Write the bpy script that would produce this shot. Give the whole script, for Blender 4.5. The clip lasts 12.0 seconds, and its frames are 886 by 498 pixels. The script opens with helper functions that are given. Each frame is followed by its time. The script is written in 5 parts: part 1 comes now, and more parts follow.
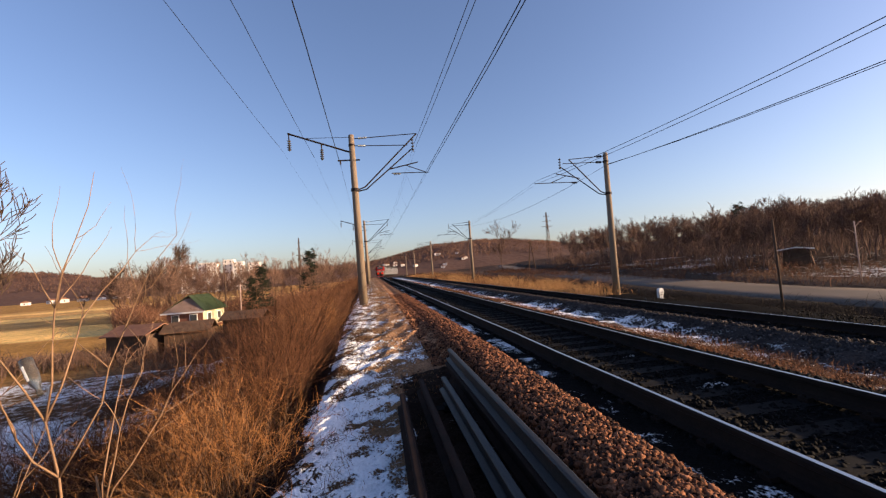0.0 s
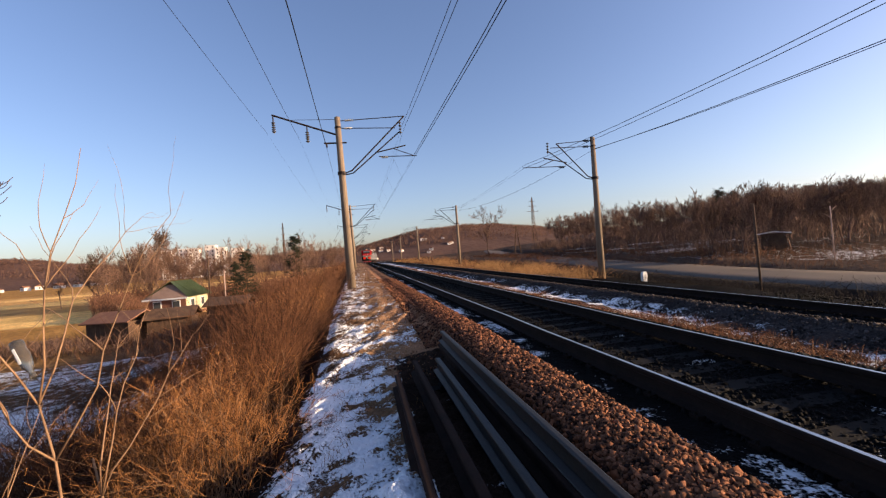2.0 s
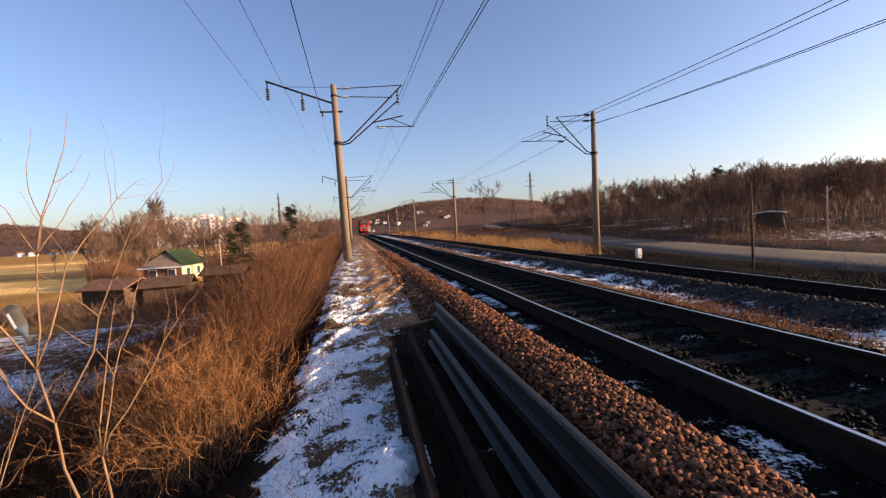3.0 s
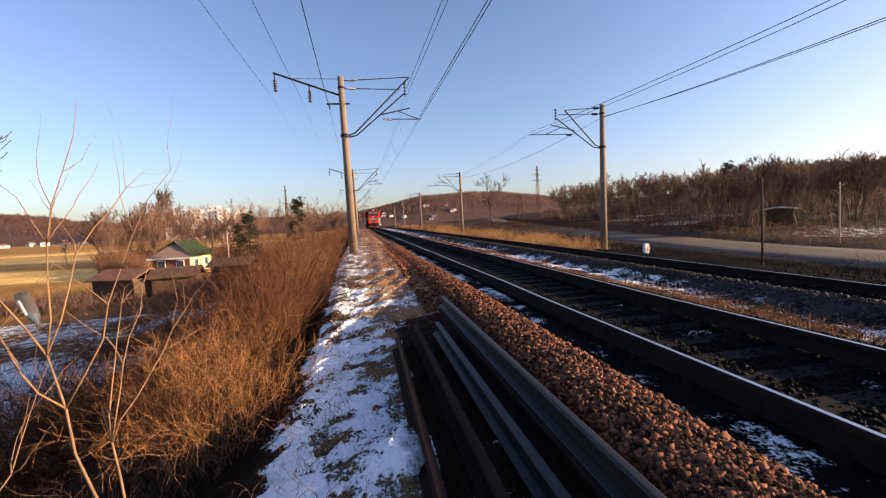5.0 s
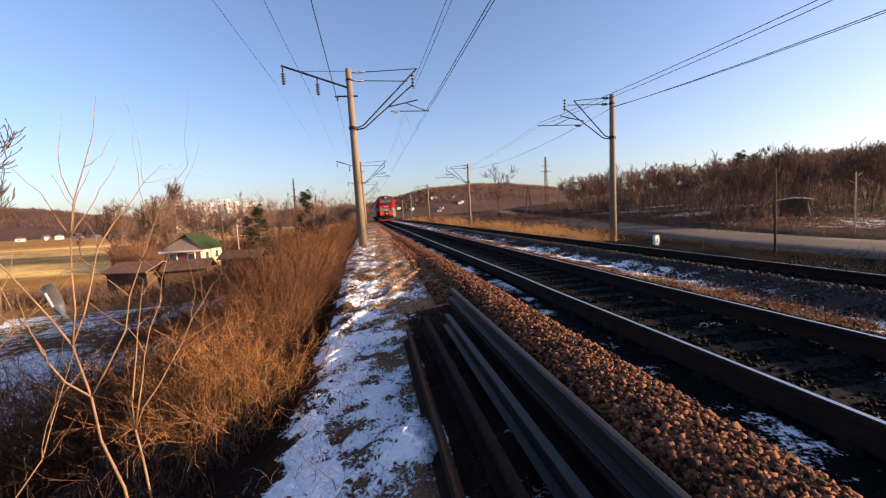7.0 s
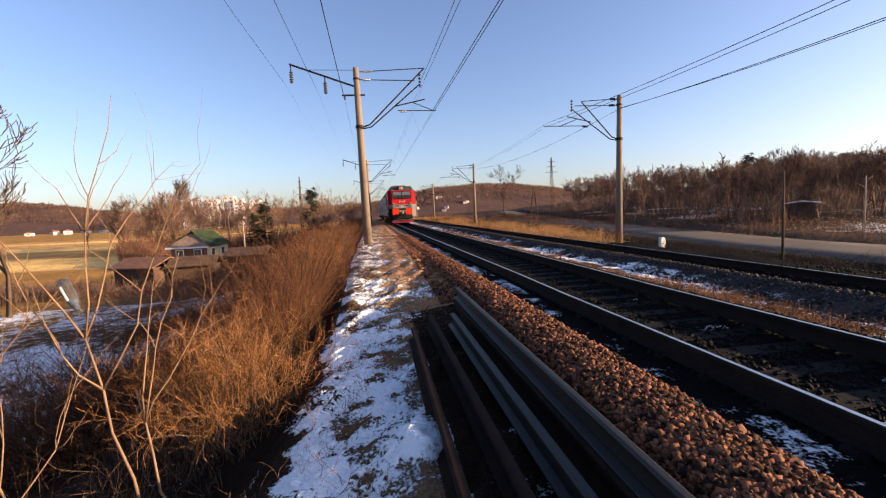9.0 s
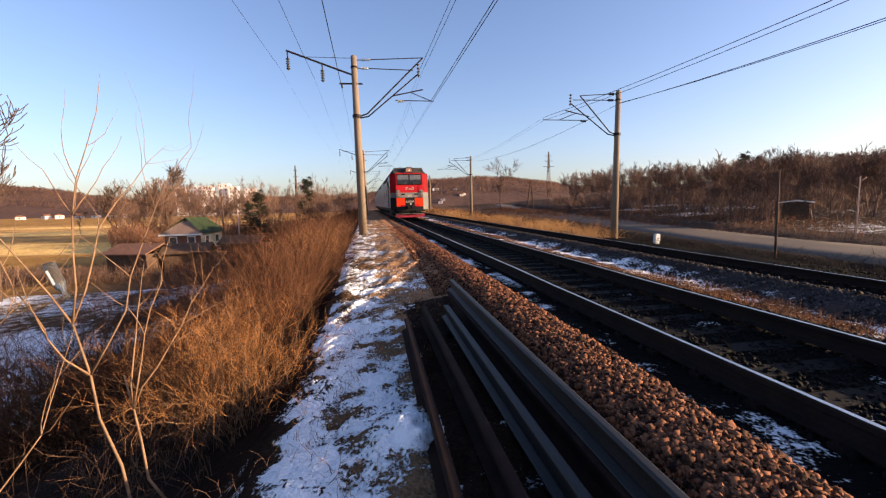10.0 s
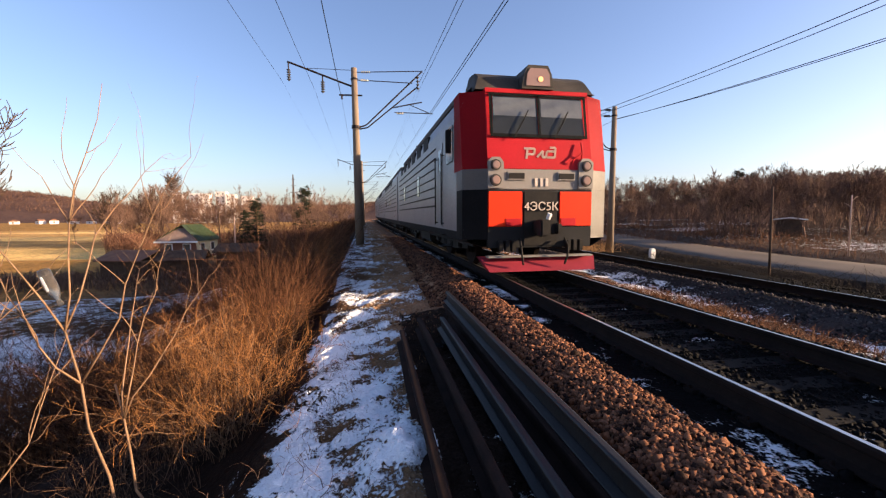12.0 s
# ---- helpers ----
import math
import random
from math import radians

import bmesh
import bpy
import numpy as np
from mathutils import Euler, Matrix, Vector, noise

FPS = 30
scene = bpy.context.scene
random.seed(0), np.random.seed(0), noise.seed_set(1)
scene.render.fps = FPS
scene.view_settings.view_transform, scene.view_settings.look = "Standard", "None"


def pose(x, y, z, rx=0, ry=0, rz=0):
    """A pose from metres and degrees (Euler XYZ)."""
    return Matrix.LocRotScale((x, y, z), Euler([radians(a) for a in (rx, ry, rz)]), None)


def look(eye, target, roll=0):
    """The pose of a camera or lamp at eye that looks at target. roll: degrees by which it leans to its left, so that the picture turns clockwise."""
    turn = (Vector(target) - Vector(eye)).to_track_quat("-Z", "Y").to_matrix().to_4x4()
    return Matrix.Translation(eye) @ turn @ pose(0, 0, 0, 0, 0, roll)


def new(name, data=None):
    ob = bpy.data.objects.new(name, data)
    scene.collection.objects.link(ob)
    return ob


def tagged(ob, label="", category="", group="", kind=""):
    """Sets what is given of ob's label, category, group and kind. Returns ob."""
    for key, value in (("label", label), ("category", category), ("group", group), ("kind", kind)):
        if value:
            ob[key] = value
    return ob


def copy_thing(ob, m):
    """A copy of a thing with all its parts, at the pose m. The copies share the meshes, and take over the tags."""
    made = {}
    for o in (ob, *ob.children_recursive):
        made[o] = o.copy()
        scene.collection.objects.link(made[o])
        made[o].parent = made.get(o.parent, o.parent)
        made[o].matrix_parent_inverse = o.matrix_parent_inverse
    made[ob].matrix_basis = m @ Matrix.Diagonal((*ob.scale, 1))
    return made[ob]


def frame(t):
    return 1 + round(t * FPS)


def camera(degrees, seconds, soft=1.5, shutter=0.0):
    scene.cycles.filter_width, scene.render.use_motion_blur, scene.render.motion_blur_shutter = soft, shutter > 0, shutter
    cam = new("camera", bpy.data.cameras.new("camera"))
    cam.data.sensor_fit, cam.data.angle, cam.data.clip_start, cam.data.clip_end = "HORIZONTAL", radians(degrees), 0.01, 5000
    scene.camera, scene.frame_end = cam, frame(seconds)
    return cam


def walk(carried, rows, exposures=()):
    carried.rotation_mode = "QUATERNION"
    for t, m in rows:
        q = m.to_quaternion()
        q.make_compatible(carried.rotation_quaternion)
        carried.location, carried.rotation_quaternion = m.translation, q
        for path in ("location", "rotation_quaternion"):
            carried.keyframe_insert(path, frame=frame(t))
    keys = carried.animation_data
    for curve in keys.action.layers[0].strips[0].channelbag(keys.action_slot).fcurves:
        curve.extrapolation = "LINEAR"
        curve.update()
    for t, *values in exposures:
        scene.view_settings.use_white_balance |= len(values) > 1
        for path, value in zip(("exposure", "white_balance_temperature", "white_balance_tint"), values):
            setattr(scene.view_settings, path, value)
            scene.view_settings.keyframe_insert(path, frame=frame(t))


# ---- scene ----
# camera: held by hand beside the track, almost on one spot
cam = camera(94.0, 12.0, soft=1.25)
PATH = [
    (0, 0.165, -0.003, 1.329, -8.846, 3.050, 4.242),
    (0.5, 0.043, 0.032, 1.308, -11.949, 1.571, 3.734),
    (1, 0.029, 0.005, 1.304, -10.190, 0.980, 4.043),
    (1.5, 0.042, 0.007, 1.311, -10.131, 1.159, 4.771),
    (2, 0.049, 0.030, 1.295, -10.798, 0.842, 4.421),
    (2.5, 0.063, 0.041, 1.281, -11.075, -1.535, 3.597),
    (3, 0.062, 0.027, 1.289, -11.284, -2.870, 3.391),
    (5, 0.055, 0.046, 1.272, -10.440, -3.702, 2.930),
    (5.5, 0.044, 0.043, 1.273, -9.946, -4.751, 2.860),
    (6, 0.031, 0.034, 1.276, -9.717, -4.836, 2.807),
    (6.5, 0.020, 0.032, 1.281, -9.615, -4.859, 2.850),
    (7, 0.016, 0.016, 1.281, -9.390, -4.737, 3.157),
    (9, -0.010, -0.007, 1.285, -8.703, -4.769, 2.498),
    (9.5, 0.000, 0.000, 1.275, -8.838, -5.283, 2.300),
    (10, 0.002, 0.021, 1.272, -9.222, -5.856, 1.307),
    (10.5, 0.013, 0.017, 1.267, -9.553, -5.393, 0.652),
    (11, 0.000, 0.020, 1.266, -9.584, -5.470, 0.213),
    (11.5, -0.005, 0.018, 1.263, -9.670, -5.146, -0.029),
    (12, -0.001, 0.006, 1.282, -9.636, -4.303, 0.382),
]
EXPOSURE = 1.16
walk(cam, [(t, pose(x, y, z, 90 + pitch, roll, yaw)) for t, x, y, z, yaw, pitch, roll in PATH],
     [(0.0, EXPOSURE), (2.0, EXPOSURE + 0.03), (5.0, EXPOSURE + 0.20), (9.0, EXPOSURE + 0.24), (12.0, EXPOSURE + 0.34)])

# ---------------------------------------------------------------- light
SUN_ELEV, SUN_X, SUN_Y = 12.6, 0.958, -0.285
world = bpy.data.worlds.new("sky")
scene.world = world
world.use_nodes = True
wn = world.node_tree.nodes
sky = wn.new("ShaderNodeTexSky")
sky.sky_type = "NISHITA"
sky.sun_disc = False
sky.sun_elevation = radians(SUN_ELEV)
sky.sun_rotation = math.atan2(SUN_X, SUN_Y)
sky.air_density, sky.dust_density, sky.ozone_density = 1.0, 1.5, 2.7
wn["Background"].inputs["Strength"].default_value = 0.10
tone = wn.new("ShaderNodeMix")
tone.data_type, tone.blend_type = "RGBA", "MULTIPLY"
tone.inputs["Factor"].default_value = 1.0
tone.inputs["B"].default_value = (1.13, 0.98, 1.07, 1)
world.node_tree.links.new(sky.outputs[0], tone.inputs["A"])
world.node_tree.links.new(tone.outputs["Result"], wn["Background"].inputs["Color"])
lamp = bpy.data.lights.new("sun", "SUN")
lamp.energy, lamp.angle, lamp.color = 5.0, radians(0.6), (1.0, 0.72, 0.46)
sun = new("sun", lamp)
ce = math.cos(radians(SUN_ELEV))
to_sun = Vector((SUN_X * ce, SUN_Y * ce, math.sin(radians(SUN_ELEV))))
sun.matrix_world = look(to_sun * 100, (0, 0, 0))


# ---------------------------------------------------------------- materials
def surf(name, c1, c2=None, scale=6.0, rough=0.8, metal=0.0, bump=0.3, fine=60.0, depth=0.01, island=False, stretch=None, rand=False):
    """A surface of two colours mixed by noise at two scales, with fine relief."""
    m = bpy.data.materials.new(name)
    m.use_nodes = True
    n, l = m.node_tree.nodes, m.node_tree.links
    b = n["Principled BSDF"]
    b.inputs["Metallic"].default_value = metal
    b.inputs["Specular IOR Level"].default_value = 0.5 if rough < 0.6 else 0.12
    c2 = c2 or tuple(v * 0.6 for v in c1)
    co = n.new("ShaderNodeTexCoord")
    vec = co.outputs["Object"]
    if stretch:
        mp = n.new("ShaderNodeMapping")
        mp.inputs["Scale"].default_value = stretch
        l.new(vec, mp.inputs["Vector"])
        vec = mp.outputs["Vector"]
    big, small = n.new("ShaderNodeTexNoise"), n.new("ShaderNodeTexNoise")
    big.inputs["Scale"].default_value, big.inputs["Detail"].default_value = scale, 4
    small.inputs["Scale"].default_value, small.inputs["Detail"].default_value = fine, 3
    for t in (big, small):
        l.new(vec, t.inputs["Vector"])
    add = n.new("ShaderNodeMath")
    add.operation = "MULTIPLY_ADD"
    l.new(small.outputs["Fac"], add.inputs[0])
    add.inputs[1].default_value = 0.5
    l.new(big.outputs["Fac"], add.inputs[2])
    fac = add.outputs[0]
    if island or rand:
        src = n.new("ShaderNodeNewGeometry").outputs["Random Per Island"] if island else n.new("ShaderNodeObjectInfo").outputs["Random"]
        mx = n.new("ShaderNodeMath")
        mx.operation = "MULTIPLY_ADD"
        l.new(src, mx.inputs[0])
        mx.inputs[1].default_value = 0.8
        sub = n.new("ShaderNodeMath")
        sub.operation = "SUBTRACT"
        l.new(fac, sub.inputs[0])
        sub.inputs[1].default_value = 0.4
        l.new(sub.outputs[0], mx.inputs[2])
        fac = mx.outputs[0]
    ramp = n.new("ShaderNodeMapRange")
    ramp.inputs["From Min"].default_value, ramp.inputs["From Max"].default_value = 0.45, 1.05
    l.new(fac, ramp.inputs["Value"])
    mix = n.new("ShaderNodeMix")
    mix.data_type = "RGBA"
    l.new(ramp.outputs[0], mix.inputs["Factor"])
    mix.inputs["A"].default_value, mix.inputs["B"].default_value = (*c1, 1), (*c2, 1)
    l.new(mix.outputs["Result"], b.inputs["Base Color"])
    rr = n.new("ShaderNodeMapRange")
    rr.inputs["To Min"].default_value, rr.inputs["To Max"].default_value = max(rough - 0.12, 0.03), min(rough + 0.12, 1.0)
    l.new(small.outputs["Fac"], rr.inputs["Value"])
    l.new(rr.outputs[0], b.inputs["Roughness"])
    if bump:
        bp = n.new("ShaderNodeBump")
        bp.inputs["Strength"].default_value, bp.inputs["Distance"].default_value = bump, depth
        l.new(add.outputs[0], bp.inputs["Height"])
        l.new(bp.outputs[0], b.inputs["Normal"])
    return m


def glass(name, tint, rough=0.05, trans=0.0):
    m = surf(name, tint, tint, 3, rough, 0, 0)
    m.node_tree.nodes["Principled BSDF"].inputs["Transmission Weight"].default_value = trans
    return m


def glow(name, colour, strength):
    m = surf(name, colour, colour, 3, 0.3, 0, 0)
    b = m.node_tree.nodes["Principled BSDF"]
    b.inputs["Emission Color"].default_value = (*colour, 1)
    b.inputs["Emission Strength"].default_value = strength
    return m


M = dict(
    stone=surf("ballast_stone", (0.225, 0.095, 0.050), (0.016, 0.008, 0.006), 9, 0.9, 0, 0.4, 70, 0.006, island=True),
    stone_piece=surf("ballast_stone_piece", (0.225, 0.097, 0.052), (0.020, 0.010, 0.008), 9, 0.9, 0, 0.4, 70, 0.006, rand=True),
    greystone=surf("grey_gravel", (0.085, 0.070, 0.066), (0.016, 0.014, 0.014), 9, 0.9, 0, 0.4, 70, 0.006, island=True),
    # blacker than oil alone: shade of the track bed is in these two colours
    oily=surf("oily_shaded_ballast", (0.0045, 0.004, 0.0038), (0.002, 0.0018, 0.0018), 9, 0.9, 0, 0.4, 70, 0.006, island=True),
    sleeper=surf("sleeper_oily_shaded_timber", (0.0072, 0.006, 0.0054), (0.0036, 0.003, 0.003), 5, 0.9, 0, 0.5, 40, 0.006),
    railhead=surf("rail_head_polished", (0.62, 0.60, 0.58), (0.42, 0.40, 0.38), 3, 0.34, 1.0, 0.0, 90, 0.002),
    railside=surf("rail_side_rust", (0.0204, 0.012, 0.009), (0.0072, 0.0054, 0.0048), 4, 0.9, 0.0, 0.3, 50, 0.004),
    oldrail=surf("stored_rail_steel", (0.013, 0.011, 0.0105), (0.005, 0.0045, 0.0045), 4, 0.55, 0.2, 0.3, 60, 0.003),
    rustrail=surf("stored_rail_rust", (0.028, 0.014, 0.010), (0.009, 0.006, 0.005), 5, 0.95, 0, 0.4, 50, 0.004),
    concrete=surf("pole_concrete", (0.25, 0.19, 0.14), (0.16, 0.12, 0.085), 2.5, 0.85, 0, 0.25, 40, 0.004, stretch=(1, 1, 0.25)),
    iron=surf("dark_painted_iron", (0.020, 0.020, 0.024), (0.045, 0.03, 0.025), 8, 0.6, 0.5, 0.2, 60, 0.002),
    wire=surf("copper_wire_dark", (0.03, 0.025, 0.025), (0.015, 0.015, 0.018), 8, 0.5, 0.6, 0),
    porcelain=surf("insulator_glass", (0.09, 0.085, 0.085), (0.05, 0.045, 0.045), 20, 0.35, 0, 0),
    red=surf("loco_red_paint", (0.46, 0.012, 0.020), (0.34, 0.010, 0.016), 1.4, 0.62, 0, 0.04, 30, 0.002),
    orange=surf("buffer_beam_orange", (0.80, 0.040, 0.008), (0.68, 0.034, 0.008), 2, 0.62, 0, 0.04, 30, 0.002),
    grey=surf("loco_grey_paint", (0.18, 0.172, 0.178), (0.12, 0.115, 0.12), 1.2, 0.38, 0, 0.05, 25, 0.002),
    midgrey=surf("loco_band_grey", (0.247, 0.225, 0.203), (0.18, 0.161, 0.143), 1.4, 0.5, 0, 0.05, 30, 0.002),
    darkgrey=surf("loco_dark_skirt", (0.02, 0.02, 0.021), (0.012, 0.012, 0.013), 2, 0.6, 0, 0.08, 30, 0.003),
    roofgrey=surf("loco_roof_grime", (0.077, 0.0665, 0.056), (0.035, 0.0315, 0.028), 2, 0.65, 0, 0.1, 30, 0.003),
    black=surf("underframe_black", (0.012, 0.012, 0.012), (0.025, 0.022, 0.02), 5, 0.7, 0.1, 0.15, 40, 0.003),
    pilot=surf("pilot_faded_red", (0.281, 0.0272, 0.0442), (0.17, 0.0204, 0.0306), 2.5, 0.62, 0, 0.1, 40, 0.003),
    window=glass("cab_window_dark_glass", (0.055, 0.062, 0.066), 0.04),
    blind=surf("cab_sun_blind", (0.15, 0.16, 0.165), (0.10, 0.105, 0.11), 3, 0.12, 0, 0),
    lampglass=glass("lamp_glass", (0.27, 0.17, 0.14), 0.18),
    headlamp=glow("headlamp_glow", (1.0, 0.42, 0.16), 0.5),
    white=surf("white_paint", (0.80, 0.79, 0.76), (0.66, 0.64, 0.60), 6, 0.6, 0, 0.1, 50, 0.002),
    letter=surf("letter_white", (0.62, 0.52, 0.44), (0.50, 0.41, 0.35), 6, 0.5, 0, 0),
    bark=surf("bark_grey_brown", (0.12, 0.078, 0.051), (0.06, 0.039, 0.027), 6, 0.95, 0, 0.3, 40, 0.01, island=True),
    sapling=surf("sapling_bark_golden", (0.26, 0.155, 0.09), (0.09, 0.052, 0.03), 9, 0.85, 0, 0.2, 60, 0.004, island=True),
    golden=surf("dry_twig_golden", (0.40, 0.18, 0.06), (0.028, 0.012, 0.007), 3, 0.9, 0, 0, island=True),
    russet=surf("dry_twig_russet", (0.185, 0.084, 0.041), (0.024, 0.011, 0.007), 0.8, 0.9, 0, 0, island=True),
    greytwig=surf("dry_twig_grey", (0.16, 0.092, 0.056), (0.028, 0.016, 0.011), 2, 0.9, 0, 0, island=True),
    fieldtwig=surf("field_tree_twig", (0.25, 0.15, 0.105), (0.10, 0.06, 0.045), 0.5, 0.95, 0, 0, island=True),
    fieldbrush=surf("field_brush", (0.25, 0.125, 0.075), (0.09, 0.045, 0.03), 0.3, 0.95, 0, 0, island=True),
    forest=surf("forest_twig", (0.19, 0.115, 0.085), (0.06, 0.038, 0.03), 0.5, 0.95, 0, 0, island=True),
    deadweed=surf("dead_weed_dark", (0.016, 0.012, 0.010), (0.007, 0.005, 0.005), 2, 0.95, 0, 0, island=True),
    needles=surf("conifer_needles", (0.035, 0.040, 0.022), (0.018, 0.020, 0.013), 1, 0.9, 0, 0, island=True),
    straw=surf("dry_straw", (0.38, 0.215, 0.092), (0.19, 0.10, 0.045), 1, 0.9, 0, 0, island=True),
    asphalt=surf("worn_asphalt", (0.135, 0.107, 0.085), (0.09, 0.0725, 0.0575), 0.35, 0.85, 0, 0.2, 25, 0.01),
    roofgreen=surf("green_metal_roof", (0.104, 0.144, 0.06), (0.072, 0.104, 0.044), 1.5, 0.5, 0.2, 0.1, 12, 0.01),
    roofpink=surf("weathered_gable_boards", (0.50, 0.35, 0.28), (0.36, 0.25, 0.20), 1.5, 0.8, 0, 0.2, 12, 0.01),
    plank=surf("weathered_plank", (0.12, 0.075, 0.048), (0.054, 0.033, 0.024), 2, 0.9, 0, 0.3, 18, 0.01),
    cream=surf("cream_wall", (0.56, 0.496, 0.32), (0.44, 0.384, 0.256), 2, 0.85, 0, 0.1, 20, 0.01),
    brickwall=surf("red_brick_wall", (0.231, 0.105, 0.07), (0.154, 0.07, 0.049), 3, 0.9, 0, 0.2, 20, 0.01),
    rust_roof=surf("rusty_shed_roof", (0.238, 0.119, 0.07), (0.14, 0.07, 0.049), 1.6, 0.8, 0, 0.2, 12, 0.01),
    hill=surf("wooded_hill", (0.108, 0.063, 0.0492), (0.06, 0.036, 0.03), 0.012, 0.95, 0, 0.9, 0.11, 4.0),
    hilltree=surf("hill_tree", (0.15, 0.087, 0.066), (0.078, 0.045, 0.036), 0.02, 0.95, 0, 0, island=True),
    farhouse=surf("far_pale_wall", (0.684, 0.639, 0.603), (0.558, 0.513, 0.486), 0.2, 0.8, 0, 0),
    plastic=glass("clear_plastic", (0.30, 0.27, 0.22), 0.2, 0.85),
)


def ground_material():
    m = bpy.data.materials.new("ground")
    m.use_nodes = True
    n, l = m.node_tree.nodes, m.node_tree.links
    b = n["Principled BSDF"]
    b.inputs["Roughness"].default_value = 0.92
    b.inputs["Specular IOR Level"].default_value = 0.03
    co = n.new("ShaderNodeTexCoord").outputs["Object"]
    soil_and_shade, snow = n.new("ShaderNodeAttribute"), n.new("ShaderNodeAttribute")
    soil_and_shade.attribute_name, snow.attribute_name = "soil_and_shade", "snow"
    def tex(scale, detail=5):
        t = n.new("ShaderNodeTexNoise")
        t.inputs["Scale"].default_value, t.inputs["Detail"].default_value = scale, detail
        l.new(co, t.inputs["Vector"])
        return t.outputs["Fac"]
    def math_node(op, a, c):
        x = n.new("ShaderNodeMath")
        x.operation = op
        for i, v in enumerate((a, c)):
            if isinstance(v, float):
                x.inputs[i].default_value = v
            else:
                l.new(v, x.inputs[i])
        return x.outputs[0]
    def span(v, lo, hi, a=0.0, c=1.0):
        r = n.new("ShaderNodeMapRange")
        for k, q in (("From Min", lo), ("From Max", hi), ("To Min", a), ("To Max", c)):
            r.inputs[k].default_value = q
        l.new(v, r.inputs["Value"])
        return r.outputs[0]
    wide, mid, lumps, tiny = tex(0.09), tex(2.2, 6), tex(11.0, 4), tex(38.0)
    vary = math_node("MULTIPLY", span(mid, 0.3, 0.7, 0.62, 1.35), span(tiny, 0.3, 0.7, 0.6, 1.4))
    vary = math_node("MULTIPLY", vary, span(wide, 0.35, 0.65, 0.8, 1.2))
    tint = n.new("ShaderNodeVectorMath")
    tint.operation = "SCALE"
    l.new(soil_and_shade.outputs["Color"], tint.inputs[0])
    l.new(vary, tint.inputs["Scale"])
    patch = math_node("ADD", math_node("ADD", snow.outputs["Fac"], span(mid, 0.25, 0.75, -0.42, 0.42)), span(tiny, 0.2, 0.8, -0.36, 0.36))
    patch = math_node("ADD", patch, span(lumps, 0.25, 0.75, -0.26, 0.26))
    cover = span(patch, 0.42, 0.58)
    mix = n.new("ShaderNodeMix")
    mix.data_type = "RGBA"
    l.new(cover, mix.inputs["Factor"])
    l.new(tint.outputs[0], mix.inputs["A"])
    mix.inputs["B"].default_value = (0.84, 0.85, 0.87, 1)
    l.new(mix.outputs["Result"], b.inputs["Base Color"])
    bp = n.new("ShaderNodeBump")
    bp.inputs["Strength"].default_value, bp.inputs["Distance"].default_value = 1.0, 0.06
    l.new(math_node("ADD", math_node("MULTIPLY", tiny, 0.5), math_node("ADD", math_node("ADD", mid, lumps), cover)), bp.inputs["Height"])
    l.new(bp.outputs[0], b.inputs["Normal"])
    return m


# ---------------------------------------------------------------- building helpers
def part(name, bm, material, parent=None, label="", smooth=False):
    """Links a bmesh as one mesh object under a thing or a part."""
    me = bpy.data.meshes.new(name)
    bm.to_mesh(me)
    bm.free()
    for mm in (material if isinstance(material, (list, tuple)) else [material]):
        me.materials.append(mm)
    if smooth:
        me.polygons.foreach_set("use_smooth", [True] * len(me.polygons))
    ob = new(name, me)
    ob.parent = parent
    if label:
        tagged(ob, label)
    return ob


def thing(name, label, category, group="", m=None):
    ob = tagged(new(name), label, category, group)
    if m is not None:
        ob.matrix_basis = m
    return ob


def box(bm, x0, x1, y0, y1, z0, z1, bevel=0.0, m=None, mat=0):
    r = bmesh.ops.create_cube(bm, size=1, matrix=(m or Matrix()) @ Matrix.Translation(((x0 + x1) / 2, (y0 + y1) / 2, (z0 + z1) / 2)) @ Matrix.Diagonal((x1 - x0, y1 - y0, z1 - z0, 1)))
    faces = {f for v in r["verts"] for f in v.link_faces}
    for f in faces:
        f.material_index = mat
    if bevel:
        bmesh.ops.bevel(bm, geom=list({e for v in r["verts"] for e in v.link_edges}), offset=bevel, segments=2, affect="EDGES")
    return bm


def rod(bm, a, b, r0, r1=None, seg=8, mat=0):
    """A tapered round bar from a to b."""
    a, b = Vector(a), Vector(b)
    d = b - a
    q = d.to_track_quat("Z", "Y").to_matrix().to_4x4()
    r = bmesh.ops.create_cone(bm, cap_ends=True, segments=seg, radius1=r0, radius2=r0 if r1 is None else r1, depth=d.length, matrix=Matrix.Translation((a + b) / 2) @ q)
    for f in {f for v in r["verts"] for f in v.link_faces}:
        f.material_index = mat
    return bm


def prism(bm, pts, axis, lo, hi, mat=0):
    """A solid of the outline pts, drawn out along an axis from lo to hi."""
    def at(p, d):
        v = list(p)
        v.insert("xyz".index(axis), d)
        return bm.verts.new(v)
    a, b = [at(p, lo) for p in pts], [at(p, hi) for p in pts]
    fs = [bm.faces.new(a[::-1]), bm.faces.new(b)]
    for i in range(len(pts)):
        j = (i + 1) % len(pts)
        fs.append(bm.faces.new((a[i], a[j], b[j], b[i])))
    for f in fs:
        f.material_index = mat
    bmesh.ops.recalc_face_normals(bm, faces=fs)
    return bm


